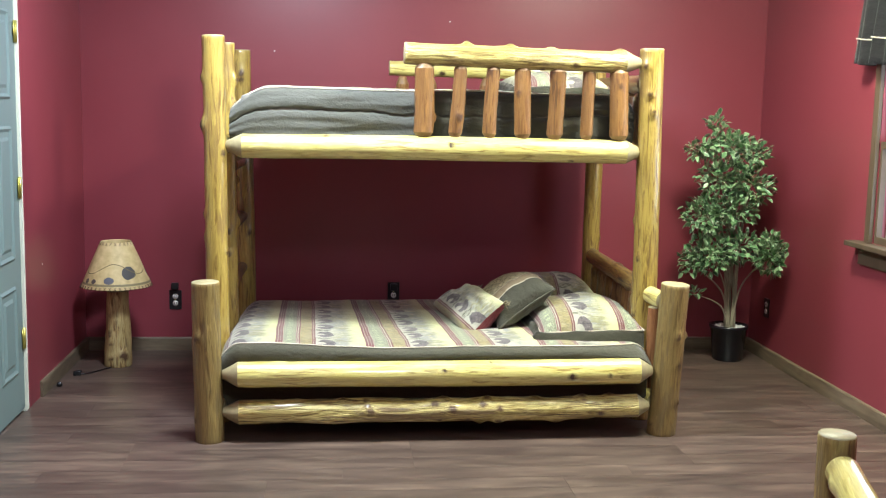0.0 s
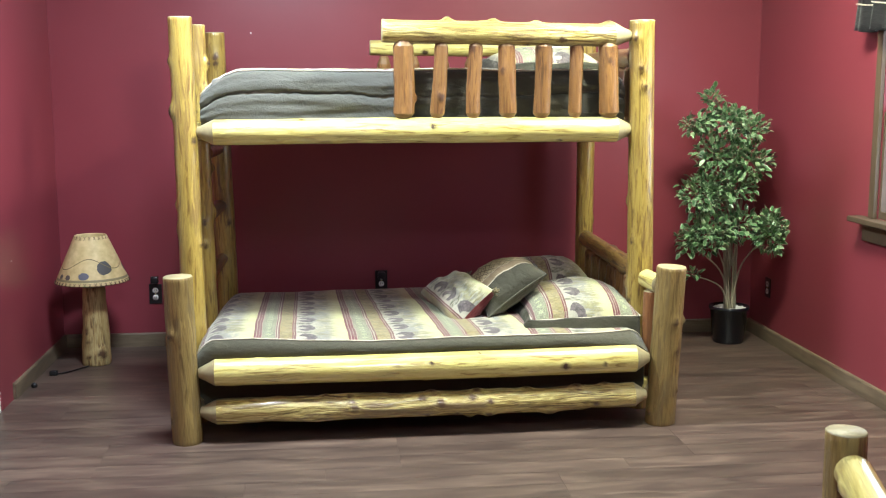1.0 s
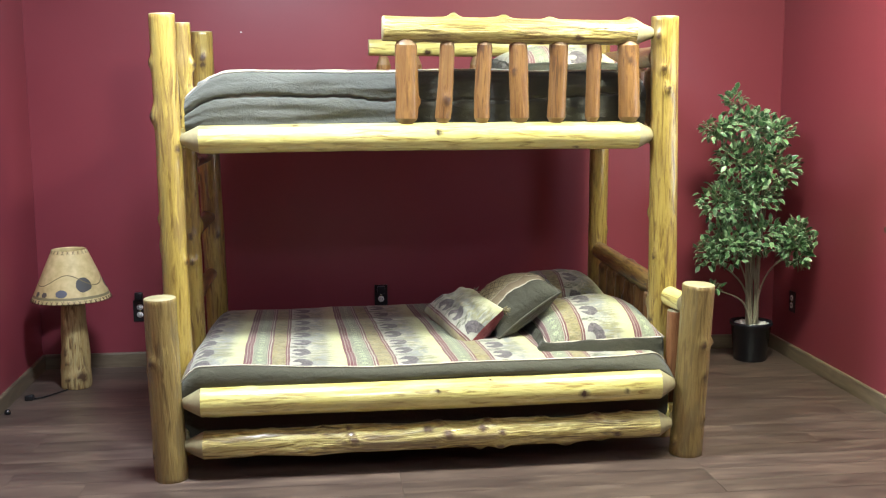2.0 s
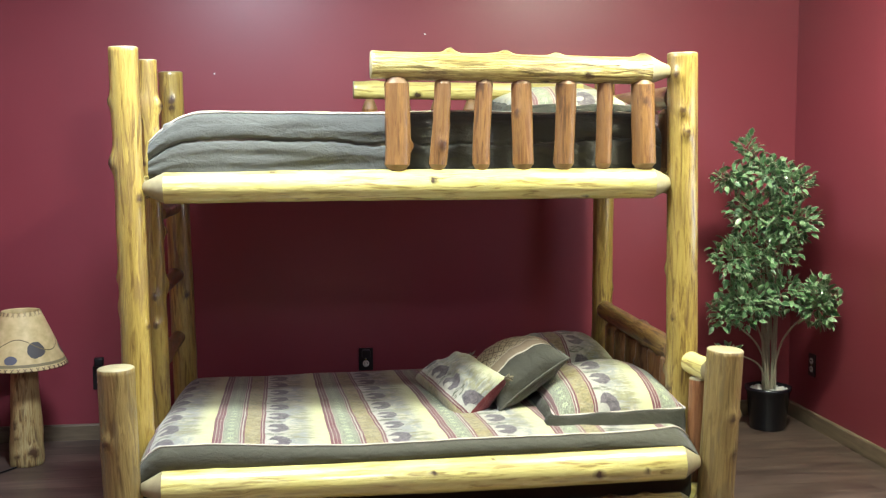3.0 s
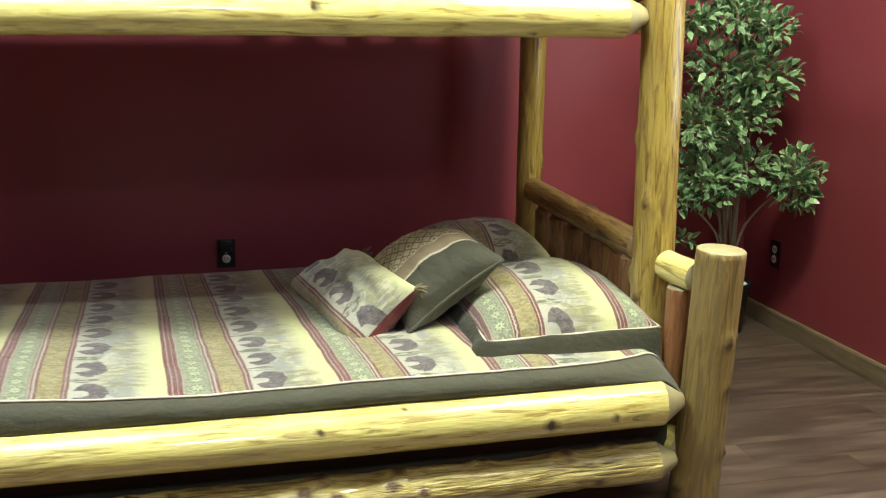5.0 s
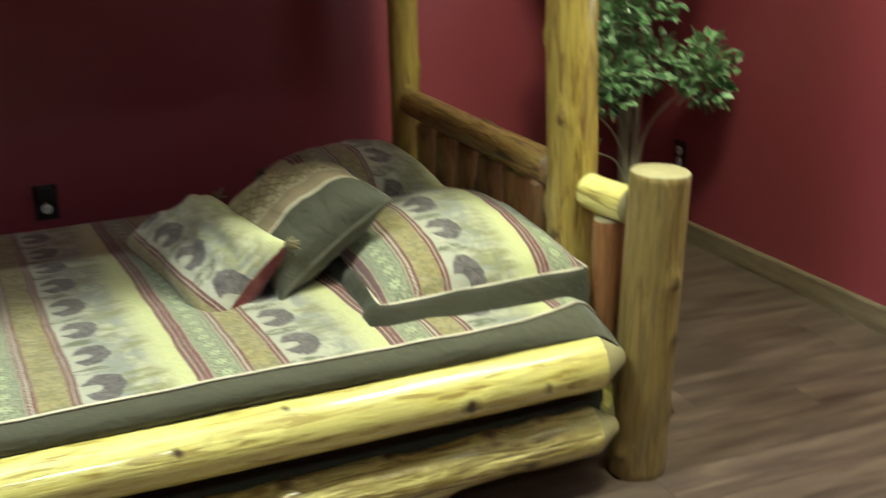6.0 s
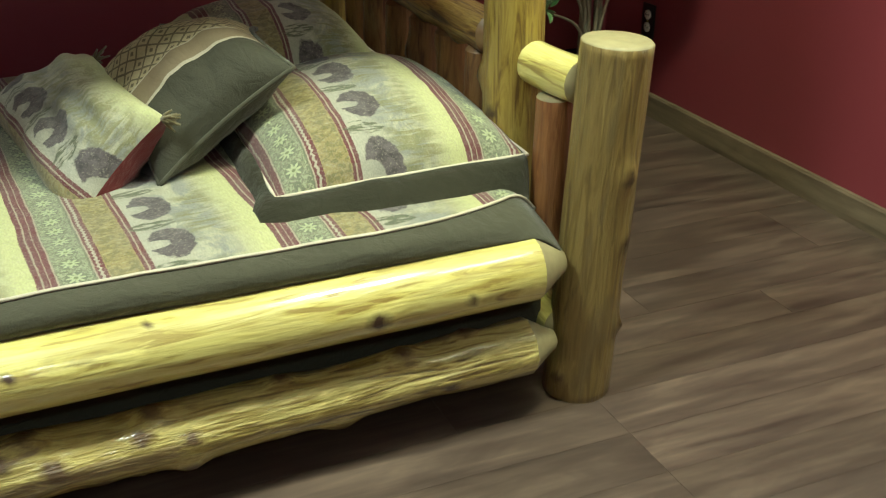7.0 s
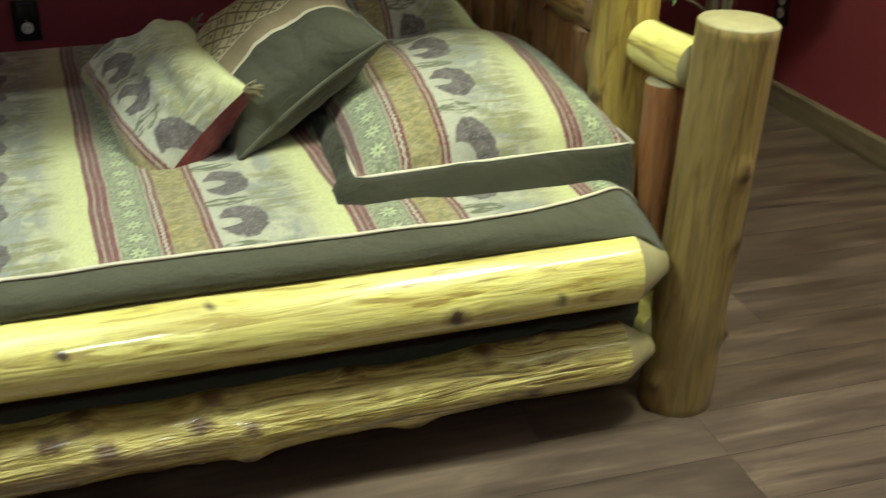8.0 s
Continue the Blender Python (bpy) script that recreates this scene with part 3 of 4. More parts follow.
structure(part("backdrop", box(XR + 0.6, XR + 0.62, WY0 - 1.5, WY1 + 2.0, 0.2, 3.2), M_DAY, smooth=False), "overexposed white daylight outside the window", "backdrop")

# valance on the window
val = thing("valance", (XR - 0.05, 4.1, 1.75), "gathered black cloth valance with a thin white stripe", "curtain")
bm, bs = bmesh.new(), bmesh.new()


def valance_point(s, z):
    y = 4.75 - 1.5 * s
    d = 0.055 + 0.028 * math.sin(s * 62) + 0.012 * math.sin(s * 151 + 1)
    if s < 0.012:
        d *= s / 0.012
    flare = 0.6 + 0.4 * (2.15 - z) / 0.4
    return (XR - 0.012 - d * flare, y + 0.015 * (2.15 - z) / 0.4 * math.cos(s * 40), z + 0.014 * math.sin(s * 62 + 0.8) * (2.2 - z))


cols, rows_ = 150, 14
gv = [[bm.verts.new(valance_point(i / cols, 2.16 - 0.42 * j / rows_)) for j in range(rows_ + 1)] for i in range(cols + 1)]
for i in range(cols):
    for j in range(rows_):
        bm.faces.new((gv[i][j], gv[i + 1][j], gv[i + 1][j + 1], gv[i][j + 1]))
bmesh.ops.solidify(bm, geom=bm.faces[:], thickness=0.004)
part("gathered_cloth", bm, M_DARKCLOTH, val)
tube([Vector(valance_point(i / 150, 1.862)) + Vector((-0.006, 0, 0)) for i in range(151)], 0.0035, 6, bs)
part("stripe", bs, M_PIPE, val, "thin white stripe")
part("curtain_rod", tube([(XR - 0.03, 4.74, 2.15), (XR - 0.03, 3.25, 2.15)], 0.01), M_BLACK, val)

# ---- bunk bed ----
YFR, YUP, YBK, YMID = 4.30, 4.61, 5.74, 5.07
bed = thing("bunk_bed", (0, 4.98, 0), "varnished yellow pine log bunk bed, narrow bunk over a wide one", "bunk bed")
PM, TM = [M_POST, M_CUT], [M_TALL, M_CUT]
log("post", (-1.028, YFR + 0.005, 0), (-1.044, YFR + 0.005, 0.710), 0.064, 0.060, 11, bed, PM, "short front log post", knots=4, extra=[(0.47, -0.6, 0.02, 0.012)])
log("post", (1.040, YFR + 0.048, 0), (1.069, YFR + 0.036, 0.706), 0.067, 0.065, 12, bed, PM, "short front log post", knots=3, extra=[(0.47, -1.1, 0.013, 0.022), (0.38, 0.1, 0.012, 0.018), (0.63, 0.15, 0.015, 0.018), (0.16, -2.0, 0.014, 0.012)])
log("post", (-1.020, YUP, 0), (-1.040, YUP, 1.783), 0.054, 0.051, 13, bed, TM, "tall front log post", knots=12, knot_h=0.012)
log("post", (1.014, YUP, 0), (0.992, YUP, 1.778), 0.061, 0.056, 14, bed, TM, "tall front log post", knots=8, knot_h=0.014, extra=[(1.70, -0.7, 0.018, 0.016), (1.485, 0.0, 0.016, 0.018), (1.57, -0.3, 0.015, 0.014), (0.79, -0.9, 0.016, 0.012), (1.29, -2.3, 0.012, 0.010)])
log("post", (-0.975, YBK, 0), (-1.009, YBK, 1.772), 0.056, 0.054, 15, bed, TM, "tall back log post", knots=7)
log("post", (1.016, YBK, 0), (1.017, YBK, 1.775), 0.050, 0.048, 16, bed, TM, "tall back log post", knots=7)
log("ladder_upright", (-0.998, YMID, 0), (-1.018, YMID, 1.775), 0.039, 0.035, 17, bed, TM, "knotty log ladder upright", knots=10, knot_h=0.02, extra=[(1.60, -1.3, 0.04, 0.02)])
for z, s in ((0.57, 1), (0.86, 2), (1.17, 3)):
    log("rung", (-1.005, YMID + 0.035, z), (-1.0, YBK - 0.035, z - 0.004), 0.032, 0.030, 20 + s, bed, [M_HEAD, M_CUTS], "dark round ladder rung", cone0=0.03, cone1=0.03, knots=3)
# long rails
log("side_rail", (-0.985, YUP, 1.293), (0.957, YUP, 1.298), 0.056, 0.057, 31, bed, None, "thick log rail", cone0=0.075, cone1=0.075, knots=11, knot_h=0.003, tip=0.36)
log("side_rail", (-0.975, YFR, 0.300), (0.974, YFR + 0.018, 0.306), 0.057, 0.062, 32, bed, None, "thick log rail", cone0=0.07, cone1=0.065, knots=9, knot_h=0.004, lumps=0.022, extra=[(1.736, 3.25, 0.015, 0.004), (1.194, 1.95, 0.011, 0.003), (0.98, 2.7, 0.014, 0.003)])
log("side_rail", (-0.972, YFR, 0.130), (0.968, YFR + 0.022, 0.138), 0.056, 0.052, 33, bed, [M_ROUGH, M_CUT], "knotty rough log rail", cone0=0.07, cone1=0.06, knots=26, knot_h=0.014, lumps=0.17, bend=0.006, extra=[(0.65, 2.95, 0.026, 0.014), (1.155, 2.5, 0.022, 0.012), (1.40, 1.6, 0.02, 0.014), (1.62, 1.8, 0.022, 0.016), (1.75, 1.5, 0.02, 0.014), (1.50, 4.4, 0.024, 0.014)])
log("side_rail", (-0.935, YBK, 1.288), (0.945, YBK, 1.291), 0.052, 0.052, 34, bed, None, "thick log rail", cone0=0.07, cone1=0.07)
log("side_rail", (-0.940, YBK, 0.300), (0.945, YBK, 0.300), 0.050, 0.050, 35, bed, None, "thick log rail", cone0=0.07, cone1=0.07)
# guard rails with their slats
log("guard_rail", (-0.172, YUP, 1.731), (0.954, YUP, 1.716), 0.051, 0.050, 41, bed, [M_ROUGH, M_CUT], "log guard rail with knot stubs", cone1=0.09, knots=6, knot_h=0.004, lumps=0.06, extra=[(0.285, 1.57, 0.016, 0.022), (0.49, 1.57, 0.018, 0.017), (0.68, 1.57, 0.018, 0.014), (1.01, 1.57, 0.022, 0.016)])
for i, (x, r) in enumerate(((-0.080, 0.047), (0.078, 0.033), (0.236, 0.033), (0.382, 0.040), (0.541, 0.040), (0.692, 0.030), (0.842, 0.046))):
    lean = (0.002, 0.012, 0.006, -0.004, 0.004, 0.002, -0.006)[i]
    log("guard_slat", (x - lean, YUP, 1.350), (x + lean, YUP, 1.694), r * 0.98, r * 0.94, 50 + i, bed, [M_SLAT, M_CUTS], "round cedar slat", cone0=0.022, cone1=0.030, knots=2, lumps=0.07, tip=0.62, knot_h=0.006, extra=[(0.09, -1.57, 0.012, 0.014)] if i == 0 else ())
log("guard_rail", (-0.181, YBK, 1.698), (0.975, YBK, 1.690), 0.041, 0.041, 42, bed, None, "log guard rail at the wall", cone1=0.07, knots=8)
for i in range(7):
    x = -0.11 + 0.16 * i
    log("guard_slat", (x, YBK, 1.335), (x, YBK, 1.655), 0.038, 0.036, 60 + i, bed, [M_SLAT, M_CUTS], cone0=0.028, cone1=0.045, knots=1, lumps=0.08, tip=0.55)
# head end and foot end rails of the narrow bunk
for x, s in ((1.005, 71), (-1.02, 72)):
    log("end_rail", (x, YUP + 0.03, 1.29), (x, YBK - 0.03, 1.29), 0.045, 0.045, s, bed, None, cone0=0.05, cone1=0.05)
log("end_rail", (0.995, YUP + 0.03, 1.615), (1.010, YBK - 0.03, 1.625), 0.045, 0.045, 73, bed, [M_HEAD, M_CUTS], "brown log head rail", cone0=0.05, cone1=0.05)
for i in range(5):
    y = YUP + 0.16 + 0.185 * i
    log("head_slat", (0.995, y, 1.325), (0.990, y, 1.59), 0.034, 0.033, 80 + i, bed, [M_HEAD, M_CUTS], cone0=0.025, cone1=0.03, knots=1)
# head end of the wide bed
log("end_rail", (1.010, YUP + 0.035, 0.640), (1.010, YBK - 0.03, 0.650), 0.044, 0.042, 74, bed, [M_HRAIL, M_CUTS], "dark brown log head rail", cone0=0.05, cone1=0.05, knots=6)
for i in range(6):
    y = YUP + 0.14 + 0.155 * i
    log("head_slat", (1.008, y, 0.17), (1.008, y, 0.625), 0.036, 0.036, 90 + i, bed, [M_SLAT if i % 2 else M_HEAD, M_CUTS], "reddish brown cedar slat", cone0=0.025, cone1=0.03, knots=2)
log("end_rail", (1.046, YFR + 0.085, 0.620), (1.022, YUP - 0.03, 0.622), 0.043, 0.042, 75, bed, None, "short log rail between the posts", cone0=0.012, cone1=0.035, knots=2)
log("head_slat", (1.022, YFR + 0.160, 0.17), (1.022, YFR + 0.160, 0.575), 0.036, 0.035, 97, bed, [M_RSLAT, M_CUT], "reddish cedar slat", cone0=0.02, knots=2)
for x, s in ((1.012, 76), (-1.012, 77)):
    log("end_rail", (x, YFR + 0.03, 0.14), (x, YUP - 0.03, 0.14), 0.043, 0.042, s, bed, None, cone0=0.03, cone1=0.03)
    log("end_rail", (x, YUP + 0.03, 0.14), (x, YBK - 0.03, 0.14), 0.043, 0.042, s + 10, bed, None, cone0=0.03, cone1=0.03)

# mattresses
mat_low = part("mattress", box(-0.93, 0.93, 4.42, 5.65, 0.17, 0.375, 0.03), M_MATTRESS)
tagged(mat_low, "wide grey mattress under the striped bedspread", "mattress")
mat_up = part("mattress", box(-0.93, 0.93, 4.70, 5.65, 1.315, 1.53, 0.03), M_MATTRESS)
tagged(mat_up, "narrow grey mattress on the upper bunk", "mattress")


# ---- bedding ----
def drape(xs, profile, dz, dy):
    """Grid swept along x over a (y, z) profile; dz, dy shape it by (x, profile index)."""
    bm = bmesh.new()
    g = [[bm.verts.new((x, y + dy(x, y, z), z + dz(x, y, z))) for y, z in profile] for x in xs]
    for i in range(len(xs) - 1):
        for j in range(len(profile) - 1):
            bm.faces.new((g[i][j], g[i + 1][j], g[i + 1][j + 1], g[i][j + 1]))
    return bm


def smooth_profile(points, n):
    """Catmull-Rom through the points, n steps a span."""
    pts = [Vector(p) for p in points]
    out = []
    for i in range(len(pts) - 1):
        p0, p1, p2, p3 = pts[max(i - 1, 0)], pts[i], pts[i + 1], pts[min(i + 2, len(pts) - 1)]
        for k in range(n):
            t = k / n
            out.append(0.5 * (2 * p1 + (p2 - p0) * t + (2 * p0 - 5 * p1 + 4 * p2 - p3) * t * t + (3 * p1 - p0 - 3 * p2 + p3) * t ** 3))
    out.append(pts[-1])
    return [tuple(p) for p in out]


def nz(x, y, s, k=0.0):
    return noise.noise(Vector((x * s + k, y * s, k)))


spread = thing("bedspread", (0, 4.98, 0.42), "cream lodge-print bedspread with red stripes and an olive border", "bedspread")
XS = [-0.985 + 1.96 * i / 140 for i in range(141)]


def low_dz(x, y, z):
    e = max(0.0, abs(x) - 0.90) / 0.08
    k = 1.0 if z > 0.33 else 0.3
    return k * (-0.055 * e * e + 0.007 * nz(x, y, 3.1) + 0.004 * nz(x, y, 8.0, 3.0) + 0.004 * math.sin(x * 2.4) + (0.028 * max(0.0, min(1.0, (z - 0.366) / 0.04)) * max(0.0, min(1.0, (-0.25 - x) / 0.5)) * max(0.0, min(1.0, (5.3 - y) / 0.6))))


def low_dy(x, y, z):
    ends = max(0.0, (x - 0.60) / 0.35) ** 2 * 0.085
    return (0.008 * nz(x, z, 4.0, 5.0) + min(ends, 0.09)) * max(0.0, min(1.0, (4.62 - y) / 0.25)) * max(0.0, min(1.0, (z - 0.366) / 0.042))


top = smooth_profile([(5.68, 0.33), (5.665, 0.37), (5.60, 0.395), (5.2, 0.412), (4.8, 0.418), (4.55, 0.420), (4.41, 0.418), (4.342, 0.410)], 8)
edge = smooth_profile([(4.342, 0.410), (4.316, 0.398), (4.306, 0.384), (4.309, 0.364), (4.334, 0.345), (4.386, 0.31), (4.388, 0.11)], 6)
PRINT_BED = lodge_print("lodge_print_bedspread", -4.0, (0.0134, 0.0), skew=0.05)
part("spread_top", drape(XS, top, low_dz, low_dy), PRINT_BED, spread)
part("spread_border", drape(XS, edge, low_dz, low_dy), M_OLIVE, spread, "olive green border")
part("piping", tube([(x, top[-1][0] + low_dy(x, *top[-1]) - 0.002, top[-1][1] + low_dz(x, *top[-1]) + 0.002) for x in XS], 0.0032, 8), M_PIPE, spread, "cream piping")

spread2 = thing("bedspread", (0, 5.15, 1.55), "olive bordered lodge-print comforter on the upper bunk", "bedspread")


def up_dz(x, y, z):
    left = max(0.0, (-0.79 - x) / 0.19)
    drop = 0.115 * left ** 2 * max(0.0, (z - 1.33) / 0.24) ** 0.8
    right = max(0.0, (x - 0.84) / 0.10)
    return -drop - 0.05 * right * right * max(0.0, (z - 1.33) / 0.24) + (0.007 * nz(x, y, 3.0, 9.0) + 0.004 * nz(x, y, 9.0, 2.0)) * (z > 1.36)


def up_dy(x, y, z):
    seam = -0.013 * math.exp(-((z - 1.452 + 0.012 * math.sin(x * 4 + 1) + 0.0025 * math.sin(x * 105) + 0.003 * math.sin(x * 23)) / 0.007) ** 2)
    return -seam + (0.010 * nz(x, z * 2.5, 3.5, 4.0) + 0.012 * nz(x * 0.5, z * 4, 7.0, 7.0) if y < 4.8 else 0.0)


XU = [-0.975 + 1.915 * i / 150 for i in range(151)]
topu = smooth_profile([(5.63, 1.42), (5.625, 1.50), (5.55, 1.545), (5.2, 1.572), (4.95, 1.575), (4.80, 1.570), (4.735, 1.560)], 7)
edgeu = smooth_profile([(4.735, 1.560), (4.700, 1.540), (4.682, 1.50), (4.686, 1.46), (4.676, 1.42), (4.684, 1.36), (4.70, 1.315)], 12)
part("spread_top", drape(XU, topu, up_dz, up_dy), lodge_print("lodge_print_comforter", 0.0, (0.7, 0.3)), spread2)
part("spread_border", drape(XU, edgeu, up_dz, up_dy), M_GREY, spread2, "grey-olive quilted border")
part("piping", tube([(x, topu[-1][0] + up_dy(x, *topu[-1]) - 0.002, topu[-1][1] + up_dz(x, *topu[-1]) + 0.003) for x in XU], 0.004, 8), M_PIPE, spread2, "cream piping")


def cushion(w, d, h, n=36, power=2.6, ear=0.06, wrinkle=0.012, seed=0.0, flat=0.0, droop=0.0, blunt=0.55, twist=0.0):
    """Both faces of a stuffed cushion w x d, h thick, lying in local x and y; flat: how much thinner below; twist: degrees by which its far end turns."""
    top_, bot = bmesh.new(), bmesh.new()
    for bm, sgn in ((top_, 1), (bot, -1)):
        g = []
        for i in range(n + 1):
            row = []
            for j in range(n + 1):
                u, v = -1 + 2 * i / n, -1 + 2 * j / n
                pin = 1 - ear * (1 - u * u) * v * v - 0.0
                pin2 = 1 - ear * (1 - v * v) * u * u
                x, y = u * w / 2 * pin2, v * d / 2 * pin
                k = max(0.0, (1 - abs(u) ** power) * (1 - abs(v) ** power)) ** blunt
                z = sgn * h / 2 * k * (1 - flat if sgn < 0 else 1.0)
                z += wrinkle * k * (noise.noise(Vector((u * 2.2 + seed, v * 2.2, sgn + seed))) + 0.5 * noise.noise(Vector((u * 5 + seed, v * 5, sgn))))
                z -= droop * max(0.0, (u + v) / 2) ** 2
                a = radians(twist) * (v + 1) / 2
                row.append(bm.verts.new((x * math.cos(a) - z * math.sin(a), y, x * math.sin(a) + z * math.cos(a))))
            g.append(row)
        for i in range(n):
            for j in range(n):
                bm.faces.new((g[i][j], g[i + 1][j], g[i + 1][j + 1], g[i][j + 1]))
    return top_, bot


def outline(w, d, ear, n=20, grow=0.0, z=0.0):
    pts = []
    for side in range(4):
        for i in range(n):
            s = -1 + 2 * i / n
            u, v = ((s, -1), (1, s), (-s, 1), (-1, -s))[side]
            pts.append(((w / 2 + grow) * u * (1 - ear * (1 - v * v) * u * u), (d / 2 + grow) * v * (1 - ear * (1 - u * u) * v * v), z))
    return pts


def flange(w, d, ear, width, seed):
    """Flat cloth border round a sham, slightly wavy, with thickness."""
    bm = bmesh.new()
    inner, outer = outline(w, d, ear, 24, -0.012), []
    for x, y, z in inner:
        u, v = 2 * x / w, 2 * y / d
        way = Vector((u ** 9, v ** 9, 0)).normalized()
        reach = width * (0.6 + 0.56 * max(0.0, -way.y) * (1 - 0.55 * u))
        outer.append(Vector((x, y, z)) + reach * way)
    n = len(inner)
    lv = []
    for f in (0.0, 0.25, 0.5, 0.75, 1.0):
        ring = []
        for a, b in zip(inner, outer):
            p = Vector(a).lerp(Vector(b), f)
            far_end = max(0.0, p.x / (w / 2)) ** 3
            p.y += f * 0.012 * noise.noise(Vector((p.x * 11, seed, 0.0)))
            p.z += f * 0.030 * noise.noise(Vector((p.x * 12, p.y * 12, seed))) + 0.020 * math.sin(f * math.pi) - (0.046 + 0.030 * far_end) * f * f
            p.x -= 0.030 * far_end * f
            ring.append(bm.verts.new(p))
        lv.append(ring)
    for a, b in zip(lv, lv[1:]):
        for i in range(n):
            bm.faces.new((a[i], a[(i + 1) % n], b[(i + 1) % n], b[i]))
    bmesh.ops.solidify(bm, geom=bm.faces[:], thickness=0.024)
    return bm


def loop_tube(points, r):
    return tube(list(points) + [points[0]], r, 7)


def frame_of(at, xdir, ydir):
    """Pose at a place with local x along xdir and local y near ydir."""
    x = Vector(xdir).normalized()
    z = x.cross(Vector(ydir)).normalized()
    y = z.cross(x)
    return Matrix.Translation(at) @ Matrix((x, y, z)).transposed().to_4x4()


def frame_along(at, xdir, ydir):
    """Pose at a place with local y along ydir and local x near xdir."""
    y = Vector(ydir).normalized()
    z = Vector(xdir).cross(y).normalized()
    x = y.cross(z)
    return Matrix.Translation(at) @ Matrix((x, y, z)).transposed().to_4x4()


def sham(at, xdir, ydir, w, d, h, seed, shift, label, border=0.075):
    m = frame_of(at, xdir, ydir)
    ob = new("pillow_sham")
    ob.matrix_basis = m
    WORLD_OF[ob] = m.copy()
    tagged(ob, label, "pillow", "pillows on the wide bed")
    t, b = cushion(w, d, h, seed=seed, ear=0.02, flat=0.5)
    part("pillow_front", t, lodge_print("lodge_print_sham", 0.0, shift), ob, "", m)
    part("pillow_back", b, M_OLIVE, ob, "", m)
    part("flange", flange(w, d, 0.02, border, seed), M_OLIVE, ob, "olive cloth flange", m)
    part("piping", loop_tube(outline(w, d, 0.02, 24, -0.002, 0.006), 0.0034), M_PIPE, ob, "cream piping", m)
    return ob


sham((0.737, 4.78, 0.460), (1, -0.02, 0.03), (0.02, 1, 0.04), 0.50, 0.60, 0.205, 1.7, (0.262, 0.05), "lodge-print pillow sham with an olive flange lying flat")
sham((0.715, 5.40, 0.480), (1, 0.0, 0.03), (0.0, 1, 0.05), 0.44, 0.44, 0.21, 4.1, (0.17, 0.0), "lodge-print pillow sham with an olive flange at the wall")
s3 = sham((0.64, 5.15, 1.605), (1, 0, 0), (0, 1, 0.06), 0.50, 0.56, 0.15, 7.3, (0.17, 0.0), "lodge-print pillow sham on the upper bunk")
s3["group"] = "pillows on the upper bunk"

# olive accent pillow with a woven diamond band
M_ACC, nt, b = material("diamond_weave")
tc = node(nt, "ShaderNodeTexCoord").outputs["Object"]
xyz = node(nt, "ShaderNodeSeparateXYZ", {0: tc})
px, py = xyz.outputs[0], xyz.outputs[1]
d1 = calc(nt, "ABSOLUTE", calc(nt, "SUBTRACT", calc(nt, "FRACT", calc(nt, "DIVIDE", px, 0.036)), 0.5))
d2 = calc(nt, "ABSOLUTE", calc(nt, "SUBTRACT", calc(nt, "FRACT", calc(nt, "DIVIDE", py, 0.036)), 0.5))
s_ = calc(nt, "ADD", d1, d2)
dia = calc(nt, "LESS_THAN", calc(nt, "ABSOLUTE", calc(nt, "SUBTRACT", s_, 0.5)), 0.09)
dot = calc(nt, "LESS_THAN", s_, 0.16)
weavec = mix(nt, calc(nt, "MAXIMUM", dia, dot), (0.42, 0.36, 0.22), (0.15, 0.125, 0.075))
band = ramp(nt, calc(nt, "ADD", py, 0.5), [(0.0, (0.045, 0.043, 0.027)), (0.404, (0.46, 0.41, 0.31)), (0.411, (0.22, 0.172, 0.105)), (0.466, (0.46, 0.41, 0.31)), (0.473, (0.0, 0.0, 0.0))], "CONSTANT")
c = mix(nt, calc(nt, "GREATER_THAN", py, -0.027), band, weavec)
fine = noise_tex(nt, tc, 400.0, 2.0)
fold = noise_tex(nt, tc, 10.0, 3.0)
c = node(nt, "ShaderNodeHueSaturation", {"Value": calc(nt, "MULTIPLY_ADD", fine, 0.5, 0.75), "Color": c}).outputs[0]
nt.links.new(c, b.inputs["Base Color"])
b.inputs["Roughness"].default_value = 0.9
crease = noise_tex(nt, coords(nt, (1, 0.35, 1)), 24.0, 3.0, 0.55, 1.2)
bump(nt, b, calc(nt, "ADD", calc(nt, "MULTIPLY", fine, 0.1), calc(nt, "ADD", fold, calc(nt, "MULTIPLY", crease, 0.5))), 0.7, 0.014)

m = frame_of((0.424, 4.885, 0.567), (0.261, -0.01, 0.195), (-0.005, 0.370, 0.112))
acc = new("accent_pillow")
acc.matrix_basis = m
WORLD_OF[acc] = m.copy()
tagged(acc, "square olive pillow with a tan diamond-woven band leaning on the shams", "pillow", "pillows on the wide bed")
t, bt = cushion(0.335, 0.42, 0.18, seed=2.2, ear=0.09, droop=0.16, wrinkle=0.014)
part("pillow_front", t, M_ACC, acc, "", m)
part("pillow_back", bt, M_OLIVE, acc, "", m)
part("piping", loop_tube([(x, y, z - 0.16 * max(0.0, (x / 0.335 + y / 0.42)) ** 2) for x, y, z in outline(0.335, 0.42, 0.09, 24)], 0.005), M_OLIVE, acc, "", m)

